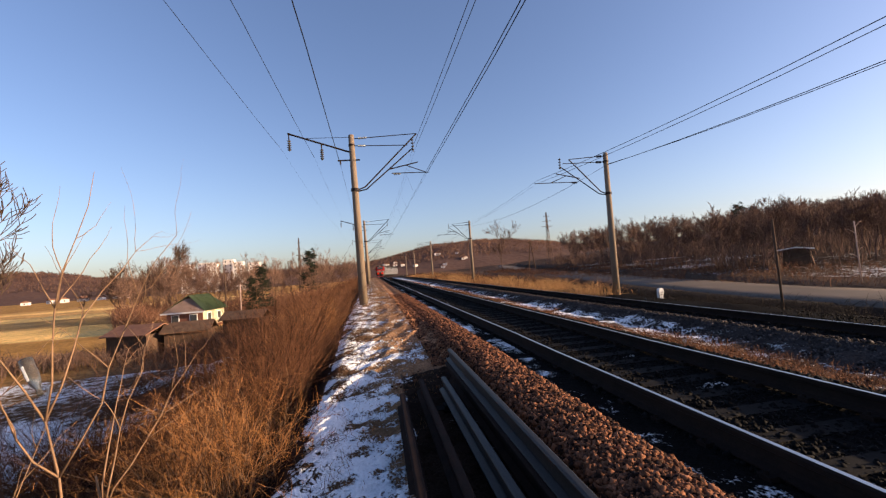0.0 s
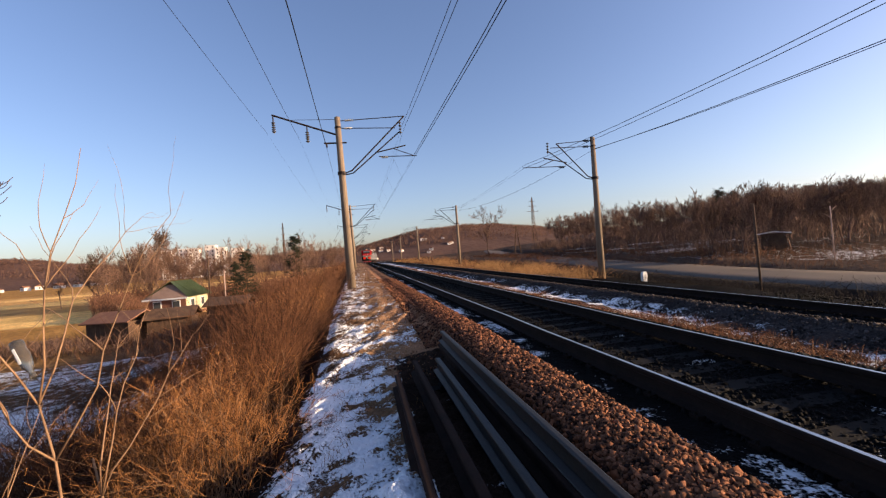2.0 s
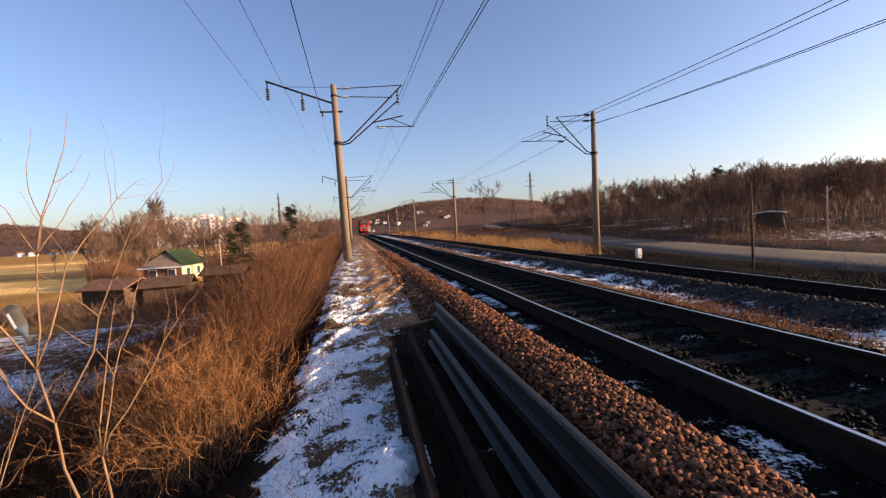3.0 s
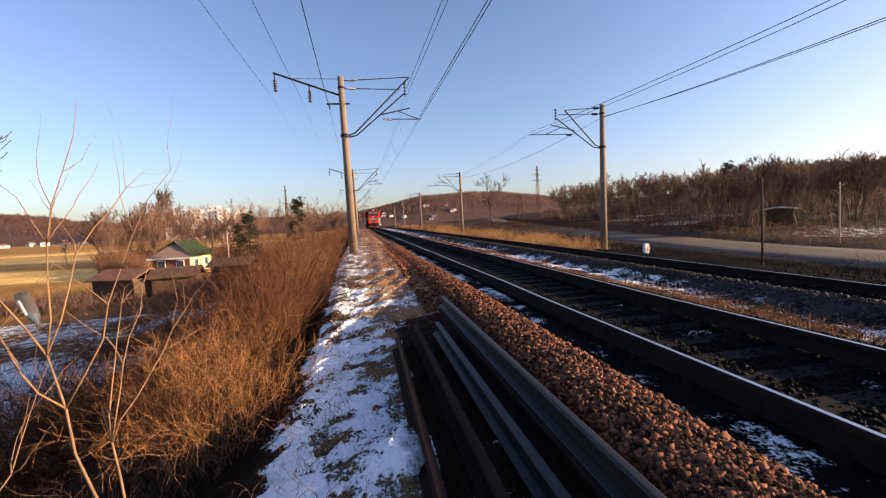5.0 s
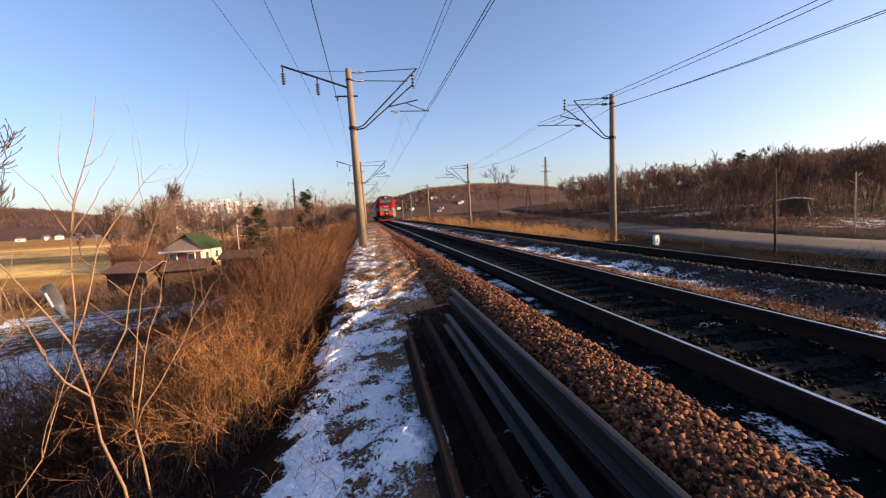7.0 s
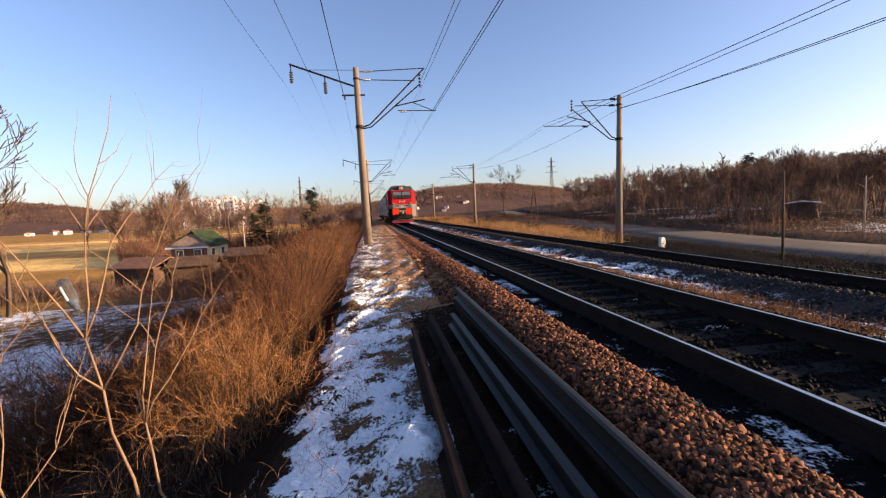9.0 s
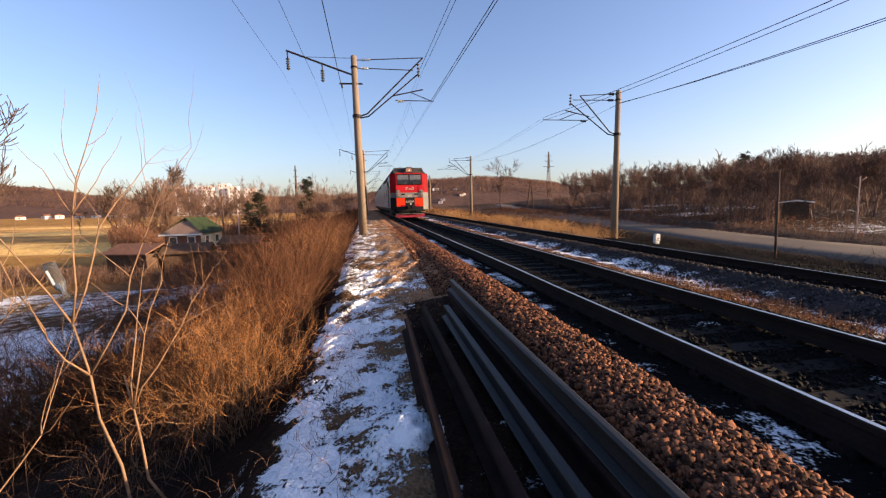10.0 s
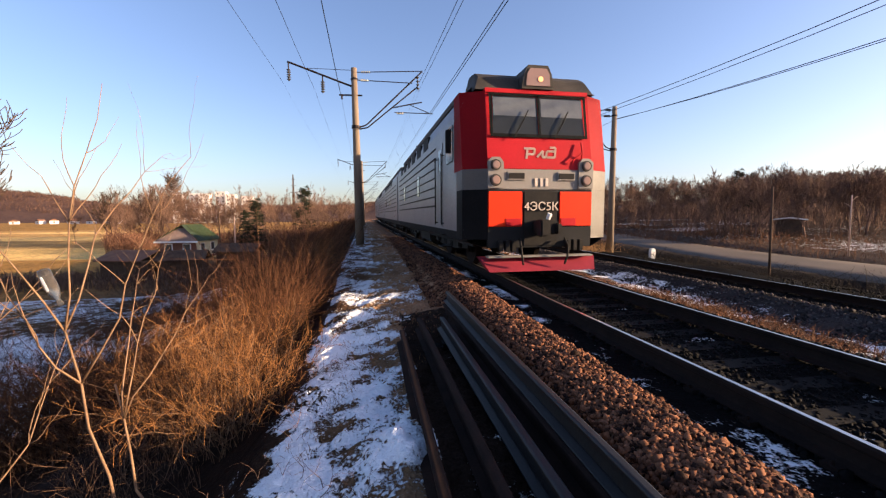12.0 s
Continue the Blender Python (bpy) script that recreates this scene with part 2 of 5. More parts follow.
def mesh_object(name, verts, faces, material, parent=None):
    me = bpy.data.meshes.new(name)
    nv, nf, k = len(verts), len(faces), faces.shape[1]
    me.vertices.add(nv)
    me.vertices.foreach_set("co", np.ascontiguousarray(verts, dtype=np.float32).ravel())
    me.loops.add(nf * k)
    me.loops.foreach_set("vertex_index", np.ascontiguousarray(faces, dtype=np.int32).ravel())
    me.polygons.add(nf)
    me.polygons.foreach_set("loop_start", np.arange(0, nf * k, k, dtype=np.int32))
    me.update(calc_edges=True)
    me.materials.append(material)
    ob = new(name, me)
    ob.parent = parent
    return ob


def sticks(p0, p1, r0, r1):
    """Thin three-sided tapered sticks: vertices and faces."""
    p0, p1 = np.asarray(p0, float), np.asarray(p1, float)
    r0, r1 = np.broadcast_to(r0, len(p0)), np.broadcast_to(r1, len(p0))
    d = p1 - p0
    d /= np.linalg.norm(d, axis=1, keepdims=True) + 1e-9
    ref = np.where(np.abs(d[:, 2:3]) > 0.9, np.array([[1.0, 0, 0]]), np.array([[0, 0, 1.0]]))
    u = np.cross(d, ref)
    u /= np.linalg.norm(u, axis=1, keepdims=True) + 1e-9
    w = np.cross(d, u)
    v = np.zeros((len(p0), 6, 3))
    for k in range(3):
        a = 2 * math.pi * k / 3
        o = u * math.cos(a) + w * math.sin(a)
        v[:, k] = p0 + o * r0[:, None]
        v[:, 3 + k] = p1 + o * r1[:, None]
    base = np.arange(len(p0))[:, None, None] * 6
    f = np.array([[0, 1, 4, 3], [1, 2, 5, 4], [2, 0, 3, 5]])[None] + base
    return v.reshape(-1, 3), f.reshape(-1, 4)


def grow(rng, base, direction, length, radius, depth, out, wander=0.18, kids=3, up=0.1, shrink=0.62, spread=0.7, segs=4, least=0.0, low=0.25):
    """Adds the segments of a branch and its side branches to out[depth]."""
    p, d = np.array(base, float), np.array(direction, float)
    d /= np.linalg.norm(d)
    step, pts = length / segs, []
    for i in range(segs):
        d = d + rng.normal(0, wander, 3) + np.array([0, 0, up])
        d /= np.linalg.norm(d)
        q = p + d * step
        ra, rb = radius * (1 - 0.75 * i / segs), radius * (1 - 0.75 * (i + 1) / segs)
        out[depth].append((p, q, max(ra, least), max(rb, least)))
        pts.append((q, d.copy(), rb))
        p = q
    if depth > 0:
        for k in range(kids):
            i = min(segs - 1, int(rng.uniform(low, 1.0) * segs))
            q, dd, rr = pts[i]
            side = rng.normal(0, 1, 3)
            side -= dd * side.dot(dd)
            side /= np.linalg.norm(side) + 1e-9
            grow(rng, q, dd + side * spread * rng.uniform(0.6, 1.3), length * shrink * rng.uniform(0.7, 1.15), rr * 0.8, depth - 1, out, wander, kids, up, shrink, spread, segs, least, low)
    return out


def tube(name, points, radii, material, parent, sides=6):
    """One unbroken tapering tube along a line of points."""
    bm = bmesh.new()
    rings = []
    for i, p in enumerate(points):
        a, b = Vector(points[max(i - 1, 0)]), Vector(points[min(i + 1, len(points) - 1)])
        q = (b - a).to_track_quat("Z", "Y")
        rings.append([bm.verts.new(Vector(p) + q @ Vector((math.cos(k * 2 * math.pi / sides), math.sin(k * 2 * math.pi / sides), 0)) * radii[i]) for k in range(sides)])
    for r, s in zip(rings, rings[1:]):
        for k in range(sides):
            bm.faces.new((r[k], r[(k + 1) % sides], s[(k + 1) % sides], s[k]))
    bm.faces.new(rings[0][::-1])
    bm.faces.new(rings[-1])
    return part(name, bm, M[material], parent, smooth=True)


def tube_of(name, segs, material, parent):
    return tube(name, [segs[0][0]] + [s[1] for s in segs], [segs[0][2]] + [s[3] for s in segs], material, parent)


def stick_part(name, segs, material, parent):
    p0, p1, r0, r1 = (np.array(c) for c in zip(*segs))
    return mesh_object(name, *sticks(p0, p1, r0, r1), material, parent)


# ---------------------------------------------------------------- the lie of the land
GAUGE = 0.797            # half the distance between rail heads
T1, T2 = 3.52, 8.52      # centre lines of the two tracks
Z2 = -0.30               # rail top of the farther track


def bend(y):
    """Sideways shift of the line, which swings to the right far ahead."""
    y = np.asarray(y, float)
    far = np.clip(y - 145, 0, 190)
    return -0.020 * np.clip(y - 8, 0, None) + far ** 2 / 730 + np.clip(y - 335, 0, None) * 0.5


def climb(y):
    return 0.0095 * np.clip(np.asarray(y, float) - 6, 0, 84)


PROFILE = np.array([
    (-400, -4.4), (-16, -4.3), (-10, -4.0), (-6.5, -3.0), (-3.2, -2.0), (-1.7, -1.22), (-1.2, -0.86), (-0.92, -0.60), (-0.7, -0.535), (0.9, -0.445), (1.22, -0.42), (1.38, -0.24),
    (1.52, -0.11), (1.75, -0.07), (2.02, -0.09), (2.25, -0.185), (2.60, -0.190), (2.78, -0.215), (5.1, -0.215), (5.45, -0.36), (6.0, -0.44), (6.6, -0.45), (7.05, -0.34), (7.40, -0.215), (7.60, -0.27), (7.66, -0.505), (9.95, -0.505), (10.3, -0.72), (11.2, -0.92), (12.5, -1.0), (14.6, -1.05),
    (16.8, -1.45), (18.4, -2.1), (20.4, -2.1), (22.0, -1.68), (30.5, -1.62), (34, -1.4), (45, -1.0), (70, 0.2), (110, 2.5), (180, 9.0), (320, 20.0), (700, 34.0), (4000, 30.0)])


def road_middle(y):
    y = np.asarray(y, float)
    return 25.6 + 0.11 * (y - 17) + 0.0005 * np.clip(y - 17, 0, 400) ** 2 - bend(y)


def land(u, y):
    """Height of the ground at u metres from the line's own axis and y along it."""
    u, y = np.asarray(u, float), np.asarray(y, float)
    z = np.interp(u, PROFILE[:, 0], PROFILE[:, 1])
    near = np.clip((u + 14) / 8, 0, 1)
    z = z + climb(y) * near
    z = z + np.clip((u - 13) / 10, 0, 1) * 0.010 * np.clip(y - 25, 0, 200)
    z = z + 0.38 * np.clip((y - 6.0) / 8, 0, 1) * np.clip((1.5 - u) / 0.35, 0, 1) * np.clip((u + 2.2) / 1.2, 0, 1)
    d = np.abs(u - road_middle(y))
    flat = np.clip((4.6 - d) / 1.2, 0, 1) * (u > 15)
    z = z * (1 - flat) + (-1.66 + 0.0195 * np.clip(y - 25, 0, 200)) * flat
    return z


def at_ground(x, y):
    return float(land(x - bend(y), y))


# ---------------------------------------------------------------- ground, road, hills
def steps(*spans):
    out = []
    for a, b, n in spans:
        out += list(np.linspace(a, b, n, endpoint=False))
    return np.array(out)


def fbm(x, y, s, seed):
    """Cheap smooth noise of two coordinates, about -1 to 1."""
    rng = np.random.default_rng(seed)
    z = np.zeros_like(x, dtype=float)
    for k in range(9):
        a, ph, f = rng.uniform(0, 2 * math.pi), rng.uniform(0, 6.28), s * rng.uniform(0.6, 2.4)
        z += np.sin((x * math.cos(a) + y * math.sin(a)) * f + ph) / 3.2
    return z


def build_ground():
    us = np.concatenate([-np.geomspace(3500, 62, 26), steps((-60, -16, 30), (-16, -2.4, 60), (-2.4, 2.4, 130), (2.4, 12, 64), (12, 60, 60)), np.geomspace(60, 4000, 34)])
    ys = np.concatenate([steps((-300, -20, 14), (-20, 1, 24), (1, 11, 260), (11, 40, 130), (40, 200, 130)), np.geomspace(200, 4200, 40)])
    U, Y = np.meshgrid(us, ys)
    X = U + bend(Y)
    Z = land(U, Y)
    bank = np.clip((-1.0 - U) / 2, 0, 1) * np.clip((18 + U) / 6, 0, 1)
    path = np.clip((U + 1.3) / 0.4, 0, 1) * np.clip((1.5 - U) / 0.3, 0, 1)
    strip = np.clip((U - 5.3) / 0.5, 0, 1) * np.clip((7.3 - U) / 0.4, 0, 1)
    side = np.clip((U - 10.8) / 1.0, 0, 1) * np.clip((21.5 - U) / 1, 0, 1)
    Z += bank * 0.14 * fbm(X, Y, 1.3, 3) + path * (0.022 * fbm(X, Y, 4.0, 4) + 0.018 * fbm(X, Y, 13.0, 5) + 0.017 * fbm(X, Y, 32.0, 9)) + strip * 0.03 * fbm(X, Y, 5.0, 6) + side * 0.10 * fbm(X, Y, 1.2, 7)
    Z += (0.15 + 0.035 * fbm(X, Y, 16.0, 24)) * np.exp(-((X - 0.12) / 0.24) ** 2 - ((Y - 2.95) / 0.36) ** 2)
    road = np.abs(U - road_middle(Y)) < 3.4
    Z -= np.where(road & (U > 15), 0.10, 0)
    v = np.stack([X, Y, Z], -1).reshape(-1, 3)
    nx, ny = len(us), len(ys)
    i = (np.arange(ny - 1)[:, None] * nx + np.arange(nx - 1)[None]).ravel()
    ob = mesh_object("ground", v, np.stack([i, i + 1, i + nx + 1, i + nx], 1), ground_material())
    # what covers it, zone by zone; the near-black track beds also hold rail shade
    # from -4 to -1 the bank's brown is darkened to carry its shade
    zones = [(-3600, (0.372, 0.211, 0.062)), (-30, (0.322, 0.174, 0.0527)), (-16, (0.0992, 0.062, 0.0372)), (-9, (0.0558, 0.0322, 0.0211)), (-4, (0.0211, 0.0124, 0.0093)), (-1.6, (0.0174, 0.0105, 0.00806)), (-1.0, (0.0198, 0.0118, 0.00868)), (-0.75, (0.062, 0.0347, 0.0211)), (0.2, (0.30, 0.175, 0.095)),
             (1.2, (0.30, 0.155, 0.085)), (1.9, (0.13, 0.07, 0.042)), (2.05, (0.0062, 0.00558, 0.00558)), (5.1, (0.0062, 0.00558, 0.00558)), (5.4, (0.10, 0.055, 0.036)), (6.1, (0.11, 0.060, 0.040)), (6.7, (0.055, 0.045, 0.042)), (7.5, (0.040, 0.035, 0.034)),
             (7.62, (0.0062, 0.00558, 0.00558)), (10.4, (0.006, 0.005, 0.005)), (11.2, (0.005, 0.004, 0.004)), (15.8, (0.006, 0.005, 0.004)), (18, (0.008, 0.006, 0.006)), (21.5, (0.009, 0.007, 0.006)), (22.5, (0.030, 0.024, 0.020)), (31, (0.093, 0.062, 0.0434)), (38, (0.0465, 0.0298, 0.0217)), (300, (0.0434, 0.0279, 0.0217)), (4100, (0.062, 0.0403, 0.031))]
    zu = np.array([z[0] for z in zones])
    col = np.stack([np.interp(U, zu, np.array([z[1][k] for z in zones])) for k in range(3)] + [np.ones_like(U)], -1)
    far = (U < -14)[..., None] & (Y > 66)[..., None] & (Y < 260)[..., None]
    stripe = (np.sin(Y * 0.11 + 0.02 * U) > 0.2)[..., None]
    col = np.where(far & stripe, np.array([0.72, 0.46, 0.16, 1.0]), np.where(far, np.array([0.46, 0.26, 0.09, 1.0]), col))
    # shade among the spare rails, painted as a dark patch of ground
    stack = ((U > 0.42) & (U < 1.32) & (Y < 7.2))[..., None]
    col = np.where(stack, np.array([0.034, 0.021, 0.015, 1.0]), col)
    reeds = ((U > 11) & (U < 17) & (Y > 24))[..., None]
    col = np.where(reeds, np.array([0.16, 0.10, 0.05, 1.0]), col)
    snow = np.full(U.shape, -1.0)
    along = np.clip(1.0 - np.clip(Y - 7, 0, None) / 22, 0.34, 1)
    cover = 0.66 - 0.9 * np.clip((-0.72 - U) / 0.3, 0, 1) - 0.26 * np.clip((U + 0.05) / 0.55, 0, 1) + 0.16 * fbm(X, Y, 2.6, 14) + 0.20 * fbm(X, Y * 1.6, 7.0, 15)
    snow = np.where((U > -1.15) & (U < 0.62), cover * along + 0.02, snow)
    streak = 0.56 - 0.34 * np.clip(U + 0.35, 0, 1) + 0.15 * fbm(X * 0.45, Y, 11.0, 18) + 0.13 * fbm(X, Y, 2.2, 19)
    fade = np.clip((Y - 5.0) / 2.5, 0, 1)
    snow = np.where((U > -0.85) & (U < 1.05), snow * (1 - fade) + streak * fade * np.clip(1.25 - Y / 60, 0.5, 1), snow)
    snow = np.where((U > 0.45) & (U < 1.2) & (Y < 6.3), -0.05 + 0.2 * fbm(X, Y, 5.0, 16), snow)
    snow = np.where((U > 2.02) & (U < 2.66), (0.40 - 1.3 * np.abs(U - 2.34) + 0.34 * fbm(X, Y, 2.2, 17) + 0.16 * fbm(X, Y, 7.0, 21)) * np.clip(1.2 - Y / 50, 0, 1), snow)
    snow = np.where((U > 2.95) & (U < 4.1), -0.36 + 0.42 * fbm(X, Y * 1.7, 3.0, 25) + 0.22 * fbm(X, Y, 9.0, 26), snow)
    snow = np.where((U > 5.4) & (U < 7.1), 0.70 - 0.75 * np.abs(U - 6.5) + 0.30 * fbm(X, Y, 1.3, 11), snow)
    snow = np.where((U > 7.1) & (U < 7.5), 0.02, snow)
    snow = np.where((U < -7.5) & (U > -26) & (Y < 33) & (Y > 10), 0.46 + 0.25 * fbm(X, Y, 0.5, 12), snow)
    snow = np.where((U > -2.1) & (U < -0.95) & (Y < 3.6), 0.26 + 0.30 * fbm(X, Y, 4.5, 20), snow)
    snow = np.where((U > 33) & (U < 60) & (Y < 90), 0.16 + 0.25 * fbm(X, Y, 0.25, 13), snow)
    a = ob.data.attributes.new("soil_and_shade", "FLOAT_COLOR", "POINT")
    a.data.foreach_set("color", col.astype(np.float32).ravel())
    b = ob.data.attributes.new("snow", "FLOAT", "POINT")
    b.data.foreach_set("value", snow.astype(np.float32).ravel())
    ob.data.polygons.foreach_set("use_smooth", [True] * len(ob.data.polygons))
    tagged(ob, "brown winter ground with patches of thin snow", "ground", kind="structure")


build_ground()


def build_road():
    ys = np.concatenate([np.linspace(-60, 120, 120), np.linspace(123, 300, 40)])
    rows = []
    for w, dz in ((-3.45, -0.12), (-3.3, 0.0), (-1.2, 0.05), (1.2, 0.05), (3.3, 0.0), (3.45, -0.12)):
        rows.append(np.stack([road_middle(ys) + bend(ys) + w, ys, -1.62 + 0.0195 * np.clip(ys - 25, 0, 200) + dz], 1))
    v = np.stack(rows, 1).reshape(-1, 3)
    i = (np.arange(len(ys) - 1)[:, None] * 6 + np.arange(5)[None]).ravel()
    ob = mesh_object("road", v, np.stack([i, i + 1, i + 7, i + 6], 1), M["asphalt"])
    tagged(ob, "worn grey asphalt country road", "road", kind="structure")


build_road()


def gauss(x, c, w):
    return np.exp(-((x - c) / w) ** 2)


def hill_ahead(x):
    return 30 + 42 * gauss(x, 330, 190) + 22 * gauss(x, 130, 120) + 10 * gauss(x, 700, 200)


def hill_west(x):
    return 30 + 56 * gauss(x, -1080, 260) + 40 * gauss(x, -1600, 300)


def hill_z(height, x, d):
    """Height of a hill's face, d from 0 at its foot to 1 at its crest."""
    return -6 + (height(x) + 6) * np.sin(np.clip(d, 0, 1) * math.pi * 0.52)


def build_hills():
    def ridge(name, x0, x1, dist, height, seed, label):
        xs, ds = np.linspace(x0, x1, 220), np.linspace(0, 1, 40)
        Xg, D = np.meshgrid(xs, ds)
        Z = hill_z(height, Xg, D) + (2.2 * fbm(Xg, D * 300, 0.06, seed + 1) + 1.5 * fbm(Xg, D * 300, 0.24, seed + 2)) * D
        v = np.stack([Xg, dist + D * 330, Z], -1).reshape(-1, 3)
        i = (np.arange(39)[:, None] * 220 + np.arange(219)[None]).ravel()
        ob = mesh_object(name, v, np.stack([i, i + 1, i + 221, i + 220], 1), M["hill"])
        tagged(ob, label, "hill", kind="structure")
        # the woods on it, bristling along the crest
        rng = np.random.default_rng(seed)
        n = 9000
        x, d = rng.uniform(x0, x1, n), rng.uniform(0.15, 1.0, n) ** 0.7
        p = np.stack([x, dist + d * 330, hill_z(height, x, d) + (2.2 * fbm(x, d * 300, 0.06, seed + 1) + 1.5 * fbm(x, d * 300, 0.24, seed + 2)) * d - 1], 1)
        h = rng.uniform(4, 9.5, n)
        sets = [(p, p + np.stack([rng.normal(0, 0.4, n), rng.normal(0, 0.4, n), h], 1), np.full(n, 0.5), np.full(n, 0.15))]
        for k in range(3):
            q = p + np.stack([0 * h, 0 * h, h * rng.uniform(0.3, 0.7, n)], 1)
            sets.append((q, q + np.stack([rng.normal(0, 2.2, n), rng.normal(0, 1.5, n), h * rng.uniform(0.15, 0.4, n)], 1), np.full(n, 0.45), np.full(n, 0.2)))
        arr = [np.concatenate([s[i] for s in sets]) for i in range(4)]
        tagged(mesh_object("hill_woods", *sticks(*arr), M["hilltree"]), "far brown leafless woods on a hill", "woods", kind="stuff")
    ridge("backdrop_hill_ahead", -500, 900, 800, hill_ahead, 21, "brown wooded hill behind the railway")
    ridge("backdrop_hill_west", -2000, -350, 1150, hill_west, 31, "low brown wooded hill beyond the fields")


build_hills()


# ---------------------------------------------------------------- the railway
RAIL = [(-0.075, -0.18), (0.075, -0.18), (0.075, -0.168), (0.016, -0.148), (0.010, -0.125), (0.010, -0.060), (0.034, -0.045), (0.037, -0.012), (0.028, -0.002), (0.019, 0.001),
        (-0.017, 0.0012), (-0.028, -0.002), (-0.037, -0.012), (-0.034, -0.045), (-0.010, -0.060), (-0.010, -0.125), (-0.016, -0.148), (-0.075, -0.168)]


def sweep_rail(name, ys, xs, zs, materials, parent, lean=0.0):
    """A rail drawn along a line; its running face takes the second material."""
    bm = bmesh.new()
    rings = []
    for x, y, z in zip(xs, ys, zs):
        rings.append([bm.verts.new((x + a + lean * c, y, z + c)) for a, c in RAIL])
    n = len(RAIL)
    for r, s in zip(rings, rings[1:]):
        for i in range(n):
            f = bm.faces.new((r[i], s[i], s[(i + 1) % n], r[(i + 1) % n]))
            f.material_index = 1 if i == 9 else 0
    bm.faces.new(rings[0])
    bm.faces.new(rings[-1][::-1])
    return part(name, bm, materials, parent)


def sleeper_mesh():
    bm = bmesh.new()
    box(bm, -1.36, 1.36, -0.125, 0.125, -0.20, 0.0, 0.012)
    for s in (-1, 1):
        for k in (-1, 1):
            box(bm, s * GAUGE + k * 0.115 - 0.035, s * GAUGE + k * 0.115 + 0.035, -0.05, 0.05, -0.004, 0.045, 0, mat=1)
            rod(bm, (s * GAUGE + k * 0.125, 0, 0.03), (s * GAUGE + k * 0.125, 0, 0.075), 0.017, seg=6, mat=1)
    me = bpy.data.meshes.new("sleeper")
    bm.to_mesh(me)
    bm.free()
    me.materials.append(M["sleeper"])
    me.materials.append(M["railside"])
    return me


def build_track(centre, top, label):
    ob = tagged(new("railway_track"), label, "railway track", "parallel tracks", "structure")
    ys = np.concatenate([np.linspace(-12, 120, 67), np.linspace(123, 340, 60)])
    for s in (-1, 1):
        sweep_rail("rail", ys, centre + s * GAUGE + bend(ys), top + climb(ys), [M["railside"], M["railhead"]], ob)
    return ob


track_near = build_track(T1, 0.0, "railway track with polished rails on oily ballast darkened for shade")
track_far = build_track(T2, Z2, "second railway track lying slightly lower on dark ballast")
SLEEPER = sleeper_mesh()
for track, centre, top, last in ((track_near, T1, 0.0, 92), (track_far, T2, Z2, 80)):
    y = -3.0
    while y < last:
        s = new("sleeper", SLEEPER)
        s.parent = track
        s.matrix_basis = pose(centre + float(bend(y)) + random.uniform(-0.01, 0.01), y, top - 0.204 + float(climb(y)), 0, 0, random.uniform(-0.6, 0.6))
        y += 0.545


def build_stored_rails():
    shapes = (("rail_foot", RAIL[0:4] + RAIL[16:18]), ("rail_web", RAIL[4:6] + RAIL[14:16]), ("rail_head", RAIL[6:14]))
    def one(x, top, y0, y1, label, turn=0.0, steel="oldrail"):
        ob = thing("stored_rail", label, "rail", "spare rails lying beside the track", pose(x, y0, top, 0, 0, turn))
        for name, outline in shapes:
            if name == "rail_web":
                outline = [(a, c - 0.026 if c < -0.1 else c + 0.014) for a, c in outline]
            bm = bmesh.new()
            prism(bm, outline, "y", 0, y1 - y0)
            bmesh.ops.bevel(bm, geom=[e for e in bm.edges if e.calc_length() > 1], offset=0.003, segments=1, affect="EDGES")
            part(name, bm, M[steel], ob)
    one(1.31, -0.045, -6, 7.3, "dark rusty spare rail lying uppermost on a stack")
    one(1.27, -0.228, -6, 7.1, "dark rusty spare rail lying under another", 0.2, "rustrail")
    one(0.99, -0.19, -6, 6.0, "dark rusty spare rail with a worn edge")
    one(0.74, -0.235, -6, 6.2, "dark rusty spare rail lying low between others", 0.3, "rustrail")
    one(0.37, -0.26, -6, 5.65, "thin dark rusty spare rail lying on snow", 0.0, "rustrail")
    for y in (5.35, 1.2, -2.5):
        t = thing("timber_support", "dark old timber laid under spare rails", "timber", "timbers under the rails")
        bm = bmesh.new()
        box(bm, 0.62, 1.52, y - 0.11, y + 0.11, -0.56, -0.412, 0.015)
        part("beam", bm, M["sleeper"], t)
        bm = bmesh.new()
        box(bm, 0.88, 1.10, y - 0.10, y + 0.10, -0.411, -0.371, 0.008)
        part("packing_block", bm, M["sleeper"], t)


build_stored_rails()


# ---------------------------------------------------------------- masts and wires
def insulator(name, a, b, parent, discs=4, r=0.075):
    bm = bmesh.new()
    a, b = Vector(a), Vector(b)
    rod(bm, a, b, 0.018, seg=6)
    for k in range(discs):
        c = a.lerp(b, (k + 0.6) / (discs + 0.2))
        d = (b - a).normalized() * 0.028
        rod(bm, c - d, c + d, r, r * 0.45, 10)
    return part(name, bm, M["porcelain"], parent, "pale insulator discs")


def bar(name, a, b, r, parent, material="iron", r1=None, seg=8):
    return part(name, rod(bmesh.new(), a, b, r, r1, seg), M[material], parent)


